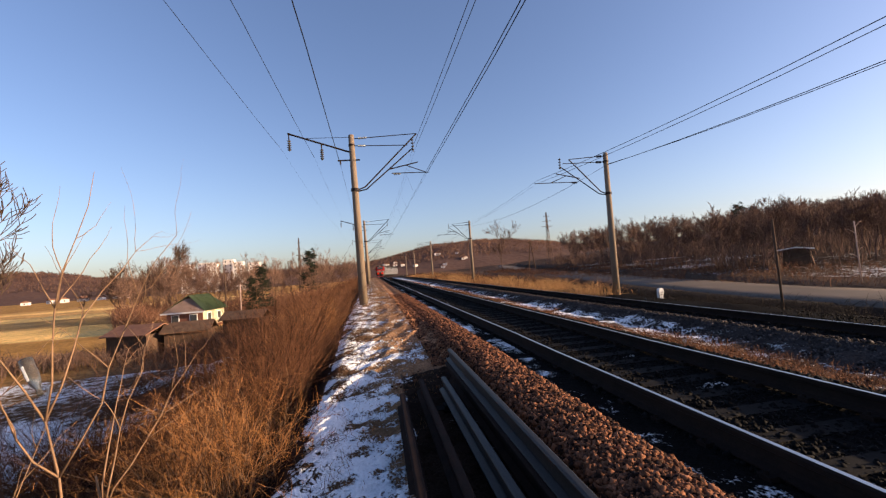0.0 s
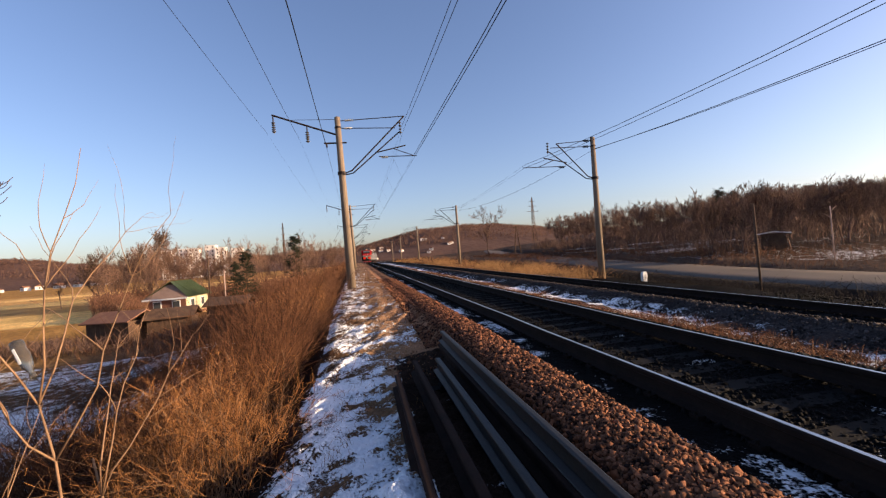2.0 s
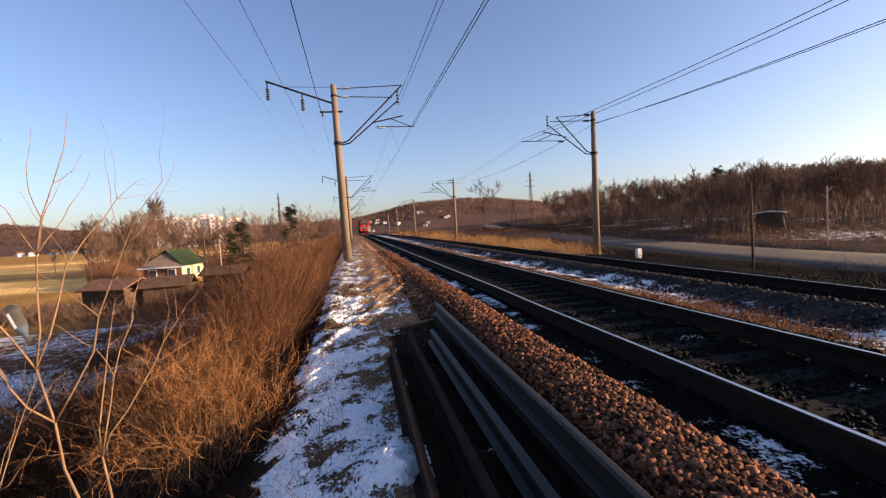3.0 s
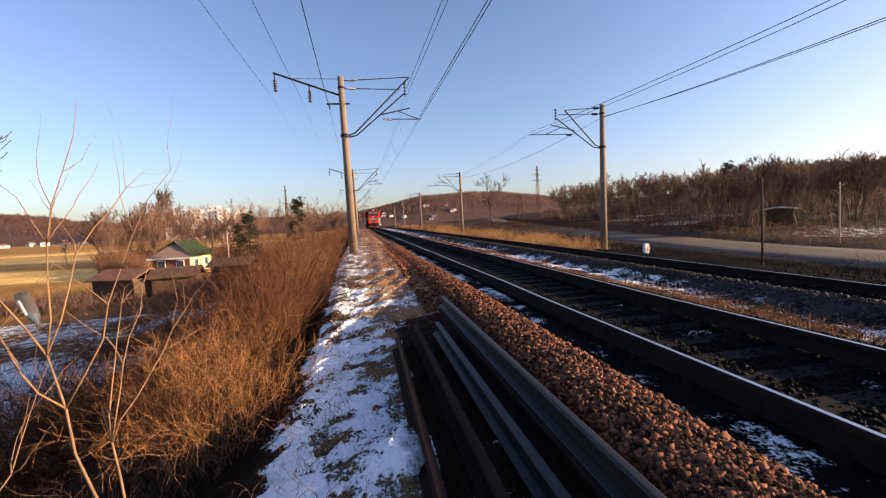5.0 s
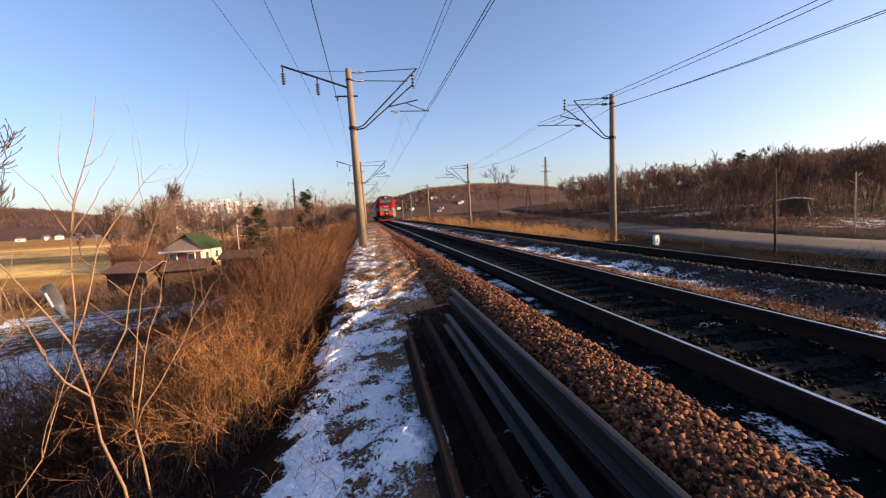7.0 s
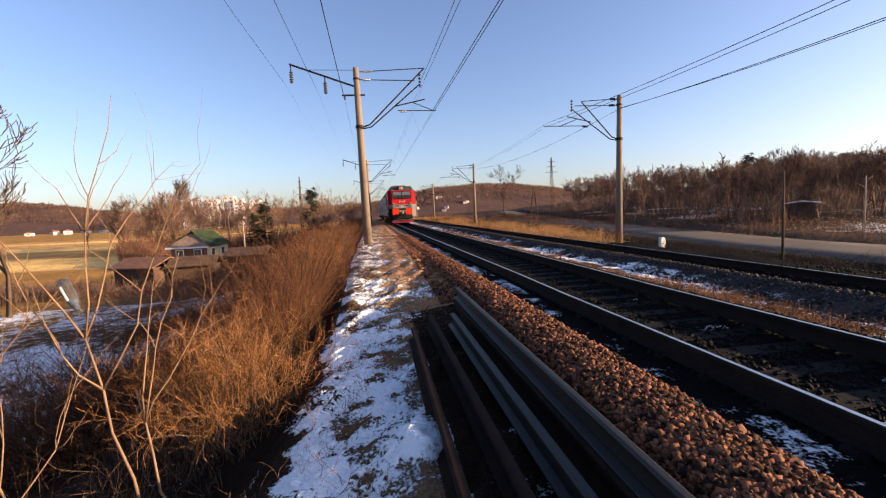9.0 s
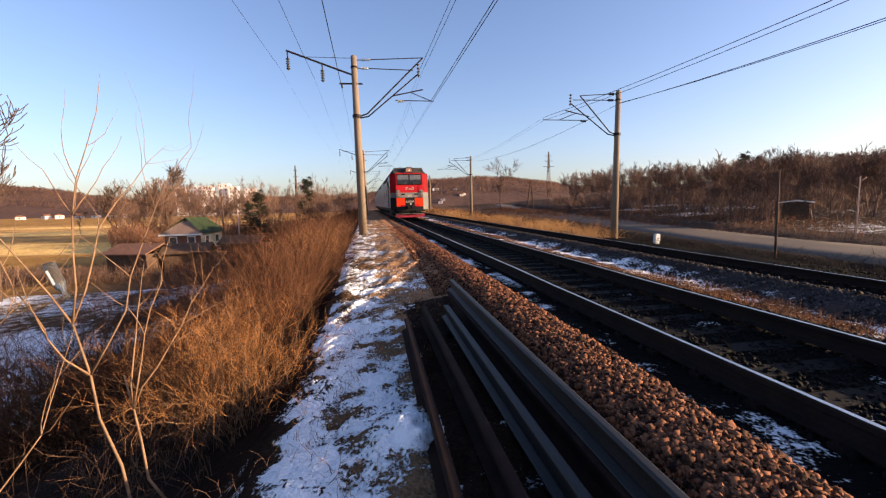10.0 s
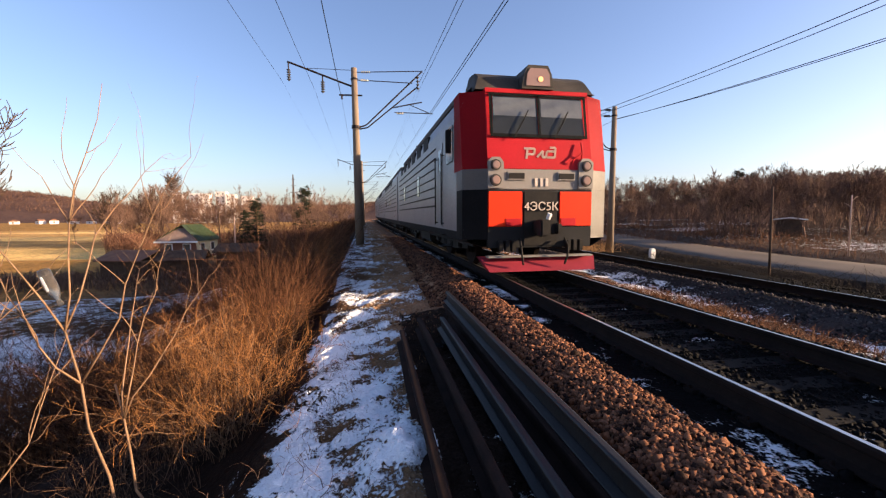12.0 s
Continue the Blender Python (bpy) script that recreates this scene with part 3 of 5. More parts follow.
def mast(x, y, lean, height, side, feeder, label):
    """A concrete catenary mast with its bracket; side +1: the bracket reaches to +x."""
    zb = at_ground(x, y)
    ob = thing("catenary_mast", label, "catenary mast", "masts along the railway", pose(x, y, zb - 0.25, 0, lean, 0))
    h = height - zb + 0.25
    bm = bmesh.new()
    rod(bm, (0, 0, 0), (0, 0, h), 0.21, 0.135, 16)
    part("pole", bm, M["concrete"], ob, smooth=True)
    s = side
    foot, tip, drop = h - 2.75, (s * 3.25, 0, h - 0.02), h - 2.05
    if s < 0:
        foot, tip, drop = h - 2.45, (s * 2.35, 0, h - 0.35), h - 1.75
    bar("clamp", (0, 0, foot - 0.06), (0, 0, foot + 0.08), 0.20, ob, "iron", seg=12)
    bar("clamp", (0, 0, h - 0.55), (0, 0, h - 0.47), 0.165, ob, "iron", seg=12)
    bar("bracket_tube", (s * 0.16, -0.05, foot), (s * 0.5, -0.05, foot + 0.12), 0.035, ob)
    bar("bracket_tube", (s * 0.5, -0.05, foot + 0.12), tip, 0.035, ob)
    bar("strut_tube", (s * 0.16, 0.07, foot - 0.05), (s * 0.55, 0.07, foot + 0.02), 0.032, ob)
    far = (s * 3.0, 0.07, h - 0.75) if s > 0 else (s * 2.9, 0.07, h - 0.75)
    bar("strut_tube", (s * 0.55, 0.07, foot + 0.02), far, 0.032, ob)
    for dz, end in ((-0.06, tip), (-0.42, (s * 2.75, 0, h - 0.6))):
        a = Vector((s * 0.15, 0, h + dz - 0.12))
        e = Vector(end)
        insulator("insulator", a.lerp(e, 0.06), a.lerp(e, 0.20), ob, 5, 0.075)
        bar("tie_rod", a, e, 0.022, ob)
    # registration arms that hold the contact wire
    root = (s * 1.85, 0, drop + 0.05)
    reach = s * 3.72 if s > 0 else s * 4.55
    insulator("insulator", (s * 1.95, 0, drop), (s * 2.3, 0, drop + 0.01), ob, 4, 0.065)
    bar("registration_arm", root, (reach, 0, drop + 0.02), 0.022, ob)
    bar("steady_arm", (s * 1.75, 0, drop + 0.26), (s * 3.2, 0, drop + 0.56), 0.03, ob)
    bar("steady_link", (s * 2.6, 0, drop + 0.42), (s * 3.55, 0, drop + 0.04), 0.02, ob)
    insulator("suspension_insulator", (far[0], 0.02, h - 0.25), (far[0] + s * 0.02, 0.02, h - 0.95), ob, 4, 0.085)
    if feeder:
        bar("feeder_arm", (-s * 0.1, 0, h - 0.85), (-s * 3.0, 0, h + 0.18), 0.045, ob)
        bar("stay", (-s * 0.1, 0, h - 0.10), (-s * 2.3, 0, h - 0.08), 0.012, ob)
        for d, zz in ((2.95, h + 0.15), (1.45, h - 0.35)):
            bar("hanger", (-s * d, 0, zz), (-s * d, 0, zz - 0.32), 0.03, ob)
            insulator("insulator", (-s * d, 0, zz - 0.30), (-s * d, 0, zz - 0.85), ob, 5, 0.10)
        bar("cross_arm", (s * 0.35, 0, h - 1.25), (-s * 0.72, 0, h - 1.25), 0.04, ob)
        bar("hanger", (-s * 0.6, 0, h - 1.25), (-s * 0.6, 0, h - 1.45), 0.04, ob)
    return ob


MASTS_L = [20.5, 55, 89, 124, 158]
MASTS_R = [22.5, 55, 92, 128, 163]
for i, y in enumerate(MASTS_L):
    mast(-0.25 - 0.13 * (i == 0) + float(bend(y)), y, -0.75 if i == 0 else -0.6, 8.22 + float(climb(y)), 1, True, "weathered concrete catenary mast with a bracket over the track")
for i, y in enumerate(MASTS_R):
    mast(14.15 + float(bend(y)) - 0.4 * (i > 0), y, 0.7 if i == 0 else 0.2, 7.5 + float(climb(y)) * 0.9, -1, False, "concrete catenary mast with a dark bracket over the far track")


def wire(name, pts, r, label):
    c = bpy.data.curves.new(name, "CURVE")
    c.dimensions, c.bevel_depth, c.bevel_resolution = "3D", r, 1
    sp = c.splines.new("POLY")
    sp.points.add(len(pts) - 1)
    for p, q in zip(sp.points, pts):
        p.co = (*q, 1)
    c.materials.append(M["wire"])
    return tagged(new(name, c), label, "wire", "overhead wires")


def strung(name, ys, x_of, z_of, sag, r, label):
    """A wire over the near span, and its thinner continuation over the far ones."""
    strung_part(name, ys[:2], x_of, z_of, sag, r, label)
    return strung_part(name, ys[1:], x_of, z_of, sag, r * 0.45, label)


def strung_part(name, ys, x_of, z_of, sag, r, label):
    pts = []
    for a, b in zip(ys, ys[1:]):
        for k in range(12):
            t = k / 12
            y = a + (b - a) * t
            pts.append((x_of(y) + float(bend(y)), y, z_of(y) + float(climb(y)) - sag * 4 * t * (1 - t)))
    y = ys[-1]
    pts.append((x_of(y) + float(bend(y)), y, z_of(y) + float(climb(y))))
    return wire(name, pts, r, label)


LY = [-14.0] + MASTS_L
RY = [-12.0] + MASTS_R
for dx in (-0.04, 0.05):
    strung("contact_wire", LY, lambda y: 3.12 + dx, lambda y: 6.22, 0.03, 0.012, "dark contact wire over the near track")
for dx in (-0.10, 0.06):
    strung("messenger_wire", LY, lambda y: 2.70 + dx, lambda y: 7.70, 0.35, 0.010, "dark messenger wire over the near track")
strung("messenger_wire", RY, lambda y: 9.85, lambda y: 5.98, 0.52, 0.010, "dark messenger wire over the far track")
strung("contact_wire", RY, lambda y: 9.82, lambda y: 5.80, 0.50, 0.009, "dark contact wire over the far track")
strung("feeder_wire", RY, lambda y: 14.30, lambda y: 6.76, 0.62, 0.014, "dark feeder wire beside the far masts")
strung("feeder_wire", RY, lambda y: 14.34, lambda y: 6.80, 0.72, 0.012, "dark feeder wire beside the far masts")
strung("feeder_wire", LY, lambda y: -1.08, lambda y: 6.75, 0.25, 0.013, "dark feeder wire below the mast top")
strung("feeder_wire", LY, lambda y: -2.30, lambda y: 7.15, 0.35, 0.008, "thin feeder wire on the outer arm")
strung("feeder_wire", LY, lambda y: -3.75, lambda y: 7.50, 0.35, 0.007, "thin feeder wire on the outer arm")
for i in range(1, len(LY) - 1):
    for k in range(1, 6):
        t = k / 6
        y = LY[i] + (LY[i + 1] - LY[i]) * t
        x, c = float(bend(y)), float(climb(y))
        wire("dropper", [(2.70 + x, y, 7.70 + c - 1.4 * t * (1 - t)), (3.12 + x, y, 6.23 + c)], 0.004, "thin dropper between overhead wires")


# ---------------------------------------------------------------- the train
SECTION = 17.5
WHEELSETS = []


def loco_shell(bm, y0, y1, cab):
    """The body of a section as rings of one outline; the cab end leans back."""
    half = [(0.0, 0.62), (1.18, 0.62), (1.54, 0.75), (1.62, 0.95), (1.62, 3.55), (1.52, 3.88), (1.16, 4.26), (0.62, 4.42), (0.0, 4.46)]
    ring = [(x, z) for x, z in half] + [(-x, z) for x, z in half[-2:0:-1]]
    def back(z, x):
        a = 0.30 * max(0.0, (z - 2.25) / 1.7) + 0.75 * max(0.0, (z - 3.92) / 0.5) if cab else 0.0
        return a + (0.24 * max(0.0, (abs(x) - 1.15) / 0.47) if cab else 0.0)
    loops = []
    for y in (y0, y0 + 1.3, y1):
        loops.append([bm.verts.new((x, y + (back(z, x) if y == y0 else 0), z)) for x, z in ring])
    n = len(ring)
    for r, s in zip(loops, loops[1:]):
        for i in range(n):
            j = (i + 1) % n
            f = bm.faces.new((r[i], r[j], s[j], s[i]))
            z = (r[i].co.z + r[j].co.z) / 2
            f.material_index = 2 if z > 3.8 else 1 if z < 0.9 else 0
    bm.faces.new(loops[-1])
    if not cab:
        bm.faces.new(loops[0][::-1])
    return bm


def front_face(ob):
    """The red cab front: panels in bands from the beam up to the visor."""
    def slope(z):
        return 0.30 * max(0.0, (z - 2.25) / 1.7)
    def panel(name, x0, x1, z0, z1, material, proud=0.03, label="", bev=0.012):
        bm = bmesh.new()
        lo, hi = slope(z0), slope(z1)
        vs = [bm.verts.new(p) for p in ((x0, lo - proud, z0), (x1, lo - proud, z0), (x1, hi - proud, z1), (x0, hi - proud, z1), (x0, lo + 0.06, z0), (x1, lo + 0.06, z0), (x1, hi + 0.06, z1), (x0, hi + 0.06, z1))]
        for q in ((0, 1, 2, 3), (5, 4, 7, 6), (4, 0, 3, 7), (1, 5, 6, 2), (3, 2, 6, 7), (4, 5, 1, 0)):
            bm.faces.new([vs[i] for i in q])
        bmesh.ops.recalc_face_normals(bm, faces=bm.faces)
        if bev:
            bmesh.ops.bevel(bm, geom=bm.edges[:], offset=bev, segments=2, affect="EDGES")
        return part(name, bm, M[material], ob, label)
    # centre plates and the slanting corners
    panel("front_plate", -1.17, 1.17, 0.62, 1.84, "darkgrey", 0.0)
    panel("front_band", -1.175, 1.175, 1.842, 2.262, "midgrey", 0.012, "grey band across the front")
    panel("front_upper_plate", -1.175, 1.175, 2.264, 3.93, "red", 0.006, "red front below and around the windscreen")
    for s in (-1, 1):
        for name, z0, z1, mat in (("corner_skirt", 0.80, 1.84, "darkgrey"), ("corner_band", 1.842, 2.262, "midgrey"), ("corner_panel", 2.264, 3.90, "red")):
            bm = bmesh.new()
            a, b = slope(z0), slope(z1)
            # sunward skirt gets the paler grey, so sunlight is put into its colour
            if name == "corner_skirt" and s > 0:
                mat = "midgrey"
            q = [(1.17, a, z0), (1.645, a + 0.26, z0), (1.645, b + 0.26, z1), (1.17, b, z1)]
            q2 = [(1.645, a + 0.26, z0), (1.645, 1.05 if mat == "red" else 0.80, z0), (1.645, 1.05 if mat == "red" else 0.80, z1), (1.645, b + 0.26, z1)]
            for quad in (q, q2):
                f = bm.faces.new([bm.verts.new((s * x, y, z)) for x, y, z in (quad if s > 0 else quad[::-1])])
            bmesh.ops.solidify(bm, geom=bm.faces[:], thickness=0.02)
            part(name, bm, M[mat], ob)
        panel("orange_panel", *(sorted((s * 0.42, s * 1.16))), 1.07, 1.80, "orange", 0.035, "bright orange lower front panel")
        panel("step_recess", *(sorted((s * 0.44, s * 0.80))), 1.075, 1.25, "red", 0.045)
        panel("vent_frame", *(sorted((s * 0.36, s * 0.76))), 2.03, 2.21, "midgrey", 0.045)
        panel("vent", *(sorted((s * 0.385, s * 0.735))), 2.06, 2.18, "black", 0.052, "dark slot vent", 0.006)
        # lamp cluster
        bm = bmesh.new()
        prism(bm, [(s * 0.84, 1.87), (s * 1.17, 1.87), (s * 1.17, 2.42), (s * 1.08, 2.50), (s * 0.92, 2.50), (s * 0.84, 2.40)], "y", -0.05, 0.08)
        cluster = part("lamp_housing", bm, M["midgrey"], ob, "grey housing of two round lamps")
        for z, r in ((2.34, 0.115), (2.03, 0.125)):
            part("lamp_rim", rod(bmesh.new(), (s * 1.01, -0.049, z), (s * 1.01, -0.085, z), r, r * 0.92, 20), M["roofgrey"], cluster)
            part("lamp_lens", rod(bmesh.new(), (s * 1.01, -0.075, z), (s * 1.01, -0.098, z), r * 0.8, r * 0.6, 20), M["lampglass"], cluster)
        # windscreen pane and wiper
        bm = bmesh.new()
        x0, x1 = sorted((s * 0.025, s * 1.03))
        vs = [bm.verts.new((x, slope(z) - 0.030, z)) for x, z in ((x0, 3.00), (x1, 3.00), (x1 - (0.03 if s > 0 else 0), 3.80), (x0 + (0.03 if s < 0 else 0), 3.80))]
        bm.faces.new(vs)
        bmesh.ops.solidify(bm, geom=bm.faces[:], thickness=0.012)
        part("windscreen_pane", bm, M["window"], ob, "dark glossy windscreen pane")
        x0, x1 = sorted((s * 0.06, s * 1.0))
        panel("sun_blind", x0, x1, 3.38, 3.77, "blind", 0.034, "grey sun blind in the windscreen", 0.0)
        bm = bmesh.new()
        rod(bm, (s * 0.45 - 0.15, 0.03, 2.90), (s * 0.45 + 0.10, 0.085, 3.30), 0.010)
        rod(bm, (s * 0.45 - 0.02, 0.06, 3.10), (s * 0.45 + 0.20, 0.13, 3.50), 0.012)
        part("wiper", bm, M["black"], ob)
    bm = bmesh.new()
    for x0, x1, z0, z1 in ((-1.09, 1.09, 2.93, 3.0), (-1.09, 1.09, 3.80, 3.86), (-1.09, -1.03, 2.93, 3.86), (1.03, 1.09, 2.93, 3.86), (-0.025, 0.025, 2.95, 3.83)):
        lo, hi = slope(z0), slope(z1)
        vs = [bm.verts.new(p) for p in ((x0, lo - 0.045, z0), (x1, lo - 0.045, z0), (x1, hi - 0.045, z1), (x0, hi - 0.045, z1))]
        bm.faces.new(vs)
    bmesh.ops.solidify(bm, geom=bm.faces[:], thickness=-0.05)
    part("windscreen_frame", bm, M["black"], ob, "dark rubber windscreen frame")
    # visor, roof brow and the top headlamp
    bm = bmesh.new()
    prism(bm, [(0.20, 3.93), (0.28, 3.93), (0.50, 4.26), (0.80, 4.42), (1.3, 4.48), (1.3, 3.95)], "x", -1.36, 1.36)
    for v in bm.verts:
        if v.co.z > 4.2:
            v.co.x *= 0.90
        v.co.y += 0.25 * max(0.0, abs(v.co.x) - 1.1)
    bmesh.ops.bevel(bm, geom=[e for e in bm.edges if e.calc_length() > 2], offset=0.03, segments=2, affect="EDGES")
    part("roof_brow", bm, M["roofgrey"], ob, "grimy grey sloping roof front")
    bm = bmesh.new()
    prism(bm, [(0.245, 3.87), (0.40, 3.87), (0.40, 3.96), (0.262, 3.96)], "x", -1.16, 1.16)
    part("visor", bm, M["red"], ob)
    bm = bmesh.new()
    prism(bm, [(-0.36, 3.97), (0.36, 3.97), (0.31, 4.28), (0.22, 4.46), (-0.22, 4.46), (-0.31, 4.28)], "y", 0.22, 1.2)
    lamp_box = part("headlamp_box", bm, M["roofgrey"], ob, "roof headlamp housing")
    bm = bmesh.new()
    prism(bm, [(-0.27, 4.03), (0.27, 4.03), (0.25, 4.28), (0.18, 4.39), (-0.18, 4.39), (-0.25, 4.28)], "y", 0.20, 0.24)
    part("headlamp_glass", bm, M["lampglass"], lamp_box, "clear headlamp glass")
    part("headlamp_bulb", rod(bmesh.new(), (0.05, 0.185, 4.17), (0.05, 0.205, 4.17), 0.05, 0.06, 16), M["headlamp"], lamp_box, "warm glowing headlamp")
    # coupler niche, coupler, hoses, pilot
    panel("coupler_recess", -0.38, 0.38, 0.66, 1.80, "black", 0.02)
    bm = bmesh.new()
    box(bm, -0.17, 0.17, -0.50, 0.1, 0.92, 1.2, 0.03)
    box(bm, -0.27, -0.06, -0.66, -0.42, 0.88, 1.22, 0.03)
    box(bm, 0.10, 0.22, -0.58, -0.42, 0.93, 1.15, 0.03)
    part("coupler", bm, M["black"], ob, "dark automatic coupler")
    bm = bmesh.new()
    rod(bm, (0.03, -0.30, 1.22), (0.06, -0.34, 1.34), 0.05)
    part("coupler_cap", bm, M["white"], ob, "pale coupler lever knob")
    for s in (-1, 1):
        bm = bmesh.new()
        pts = [(s * 0.5, -0.12, 0.82), (s * 0.52, -0.24, 0.66), (s * 0.50, -0.26, 0.45), (s * 0.46, -0.22, 0.28)]
        for a, b in zip(pts, pts[1:]):
            rod(bm, a, b, 0.024)
        part("brake_hose", bm, M["black"], ob)
        bm = bmesh.new()
        for k in range(3):
            box(bm, s * 0.62 + s * 0.14 * k - 0.05, s * 0.62 + s * 0.14 * k + 0.05, -0.10, 0.02, 0.55, 0.78, 0.015)
        part("cable_socket", bm, M["black"], ob)
    bm = bmesh.new()
    prism(bm, [(-1.17, 0.14), (1.17, 0.14), (1.32, 0.42), (-1.32, 0.42)], "y", -0.20, 0.02)
    for v in bm.verts:
        if abs(v.co.x) > 1.2:
            v.co.y += 0.25
        if v.co.z > 0.3:
            v.co.y += 0.06
    part("pilot", bm, M["pilot"], ob, "faded red snow plough under the front")
    bm = bmesh.new()
    box(bm, -1.18, 1.18, -0.11, 0.10, 0.42, 0.46, 0.01)
    part("pilot_top", bm, M["midgrey"], ob)
    bm = bmesh.new()
    for p, q in (((0.70, -0.02, 2.40), (0.70, -0.05, 2.46)), ((0.70, -0.05, 2.46), (0.92, -0.03, 2.62)), ((0.92, -0.03, 2.62), (0.92, 0.04, 2.84)), ((0.92, -0.03, 2.62), (0.92, 0.02, 2.44))):
        rod(bm, p, q, 0.016)
    part("hand_rail", bm, M["red"], ob)
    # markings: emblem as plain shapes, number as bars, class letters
    bm = bmesh.new()
    y, z = slope(2.60) - 0.016, 2.60
    def stroke(a, b, w=0.045):
        a, b = Vector((a[0], 0, a[1])), Vector((b[0], 0, b[1]))
        d = (b - a).normalized()
        nrm = Vector((-d.z, 0, d.x)) * w / 2
        vs = [bm.verts.new(Vector((0, y + (p.z) * 0.176, z)) + p) for p in (a - nrm, b - nrm, b + nrm, a + nrm)]
        bm.faces.new(vs)
    for a, b in (((-0.36, 0.10), (-0.12, 0.10)), ((-0.28, 0.10), (-0.32, -0.12)), ((-0.12, 0.10), (-0.14, -0.02)), ((-0.14, -0.02), (-0.28, -0.02)), ((-0.08, -0.08), (0.06, 0.06)), ((0.06, 0.06), (0.04, -0.08)), ((0.04, -0.08), (0.12, -0.08)),
                 ((0.12, -0.08), (0.15, 0.05)), ((0.15, 0.05), (0.34, 0.05)), ((0.34, 0.05), (0.32, -0.08)), ((0.32, -0.08), (0.14, -0.08)), ((0.34, 0.05), (0.35, 0.13)), ((0.35, 0.13), (0.22, 0.13))):
        stroke(a, b)
    bmesh.ops.solidify(bm, geom=bm.faces[:], thickness=0.004)
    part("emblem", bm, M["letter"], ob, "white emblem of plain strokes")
    bm = bmesh.new()
    for x in (-0.12, 0.0, 0.12):
        box(bm, x - 0.032, x + 0.032, -0.032, -0.02, 1.91, 2.08, 0.004)
    part("number_bars", bm, M["letter"], ob, "white number bars")
    c = bpy.data.curves.new("class_letters", "FONT")
    c.body, c.size, c.align_x, c.align_y, c.extrude = "4ЭС5К", 0.25, "CENTER", "CENTER", 0.006
    c.materials.append(M["letter"])
    txt = new("class_letters", c)
    txt.parent = ob
    txt.matrix_basis = pose(0, -0.05, 1.48, 90, 0, 0)
    tagged(txt, "white class letters")


def section(cab, label, group):
    ob = thing("locomotive_section", label, "locomotive", group)
    y1 = SECTION - 0.35
    bm = bmesh.new()
    loco_shell(bm, 0.0 if cab else 0.35, y1, cab)
    part("body", bm, [M["grey"], M["darkgrey"], M["roofgrey"]], ob)
    if cab:
        front_face(ob)
    for s in (-1, 1):
        x = s * 1.62
        # pressed ribs along the side, darker than the body
        for k in range(7):
            bm = bmesh.new()
            z = 1.55 + k * 0.27
            prism(bm, [(x, z), (x + s * 0.03, z + 0.02), (x + s * 0.03, z + 0.035), (x, z + 0.05)], "y", 3.6 if cab else 1.4, 15.8)
            part("side_rib", bm, M["roofgrey"], ob, "dark grey pressed rib")
        if cab:
            bm = bmesh.new()
            box(bm, x - 0.015, x + 0.015, 2.55, 3.20, 1.0, 3.2, 0.006)
            door = part("cab_door", bm, M["grey"], ob)
            bm = bmesh.new()
            box(bm, x - 0.02, x + 0.021, 2.65, 3.10, 2.45, 3.05, 0.006)
            part("door_window", bm, M["window"], door, "dark door window")
            bm = bmesh.new()
            box(bm, x - 0.02, x + 0.02, 1.25, 2.05, 2.55, 3.4, 0.02)
            part("side_window", bm, M["window"], ob, "dark cab side window")
            bm = bmesh.new()
            rod(bm, (x + s * 0.02, 1.15, 3.3), (x + s * 0.16, 1.05, 3.20), 0.014)
            box(bm, *sorted((x + s * 0.10, x + s * 0.23)), 0.98, 1.06, 2.70, 3.22, 0.015)
            part("mirror", bm, M["black"], ob, "tall black side mirror")
            for y in (2.42, 3.34):
                bm = bmesh.new()
                rod(bm, (x + s * 0.07, y, 1.05), (x + s * 0.07, y, 2.9), 0.018)
                for z in (1.1, 2.85):
                    rod(bm, (x, y, z), (x + s * 0.07, y, z), 0.014)
                part("hand_rail", bm, M["black"], ob)
            for z in (0.45, 0.78):
                bm = bmesh.new()
                box(bm, *sorted((x - s * 0.25, x + s * 0.03)), 2.55, 3.2, z, z + 0.03, 0.005)
                part("step", bm, M["black"], ob)
        for k in range(6):
            y = 5.0 + k * 1.75
            bm = bmesh.new()
            box(bm, *sorted((x - s * 0.12, x + s * 0.006)), y, y + 1.1, 3.40, 3.80, 0.02)
            grille = part("louvre", bm, M["black"], ob, "dark roof-edge louvre")
        for y in (7.2, 12.6):
            bm = bmesh.new()
            box(bm, x - 0.02, x + 0.034, y, y + 0.55, 2.0, 2.75, 0.01)
            part("body_window", bm, M["window"], ob, "small dark window in the side")
        # rooftop edge rail
        bm = bmesh.new()
        box(bm, *sorted((s * 1.02, s * 1.32)), 2.0 if cab else 1.0, 16.5, 4.16, 4.34, 0.02)
        part("roof_edge", bm, M["roofgrey"], ob)
    bm = bmesh.new()
    box(bm, -0.85, 0.85, 4.5, 7.2, 4.40, 4.76, 0.05)
    box(bm, -0.80, 0.80, 9.5, 13.6, 4.40, 4.92, 0.05)
    part("roof_equipment", bm, M["roofgrey"], ob)
    for x in (-0.5, 0.5):
        insulator("roof_insulator", (x, 3.2, 4.4), (x, 3.2, 4.75), ob, 4, 0.08)
    if cab:
        bm = bmesh.new()
        for s in (-1, 1):
            rod(bm, (s * 0.5, 13.9, 4.5), (s * 0.35, 15.3, 4.78), 0.025)
            rod(bm, (s * 0.35, 15.3, 4.78), (s * 0.45, 14.2, 4.98), 0.02)
        for y in (14.1, 14.3):
            rod(bm, (-0.85, y, 4.98), (0.85, y, 4.98), 0.02)
        part("pantograph", bm, M["black"], ob, "lowered dark pantograph")
    # underframe
    bm = bmesh.new()
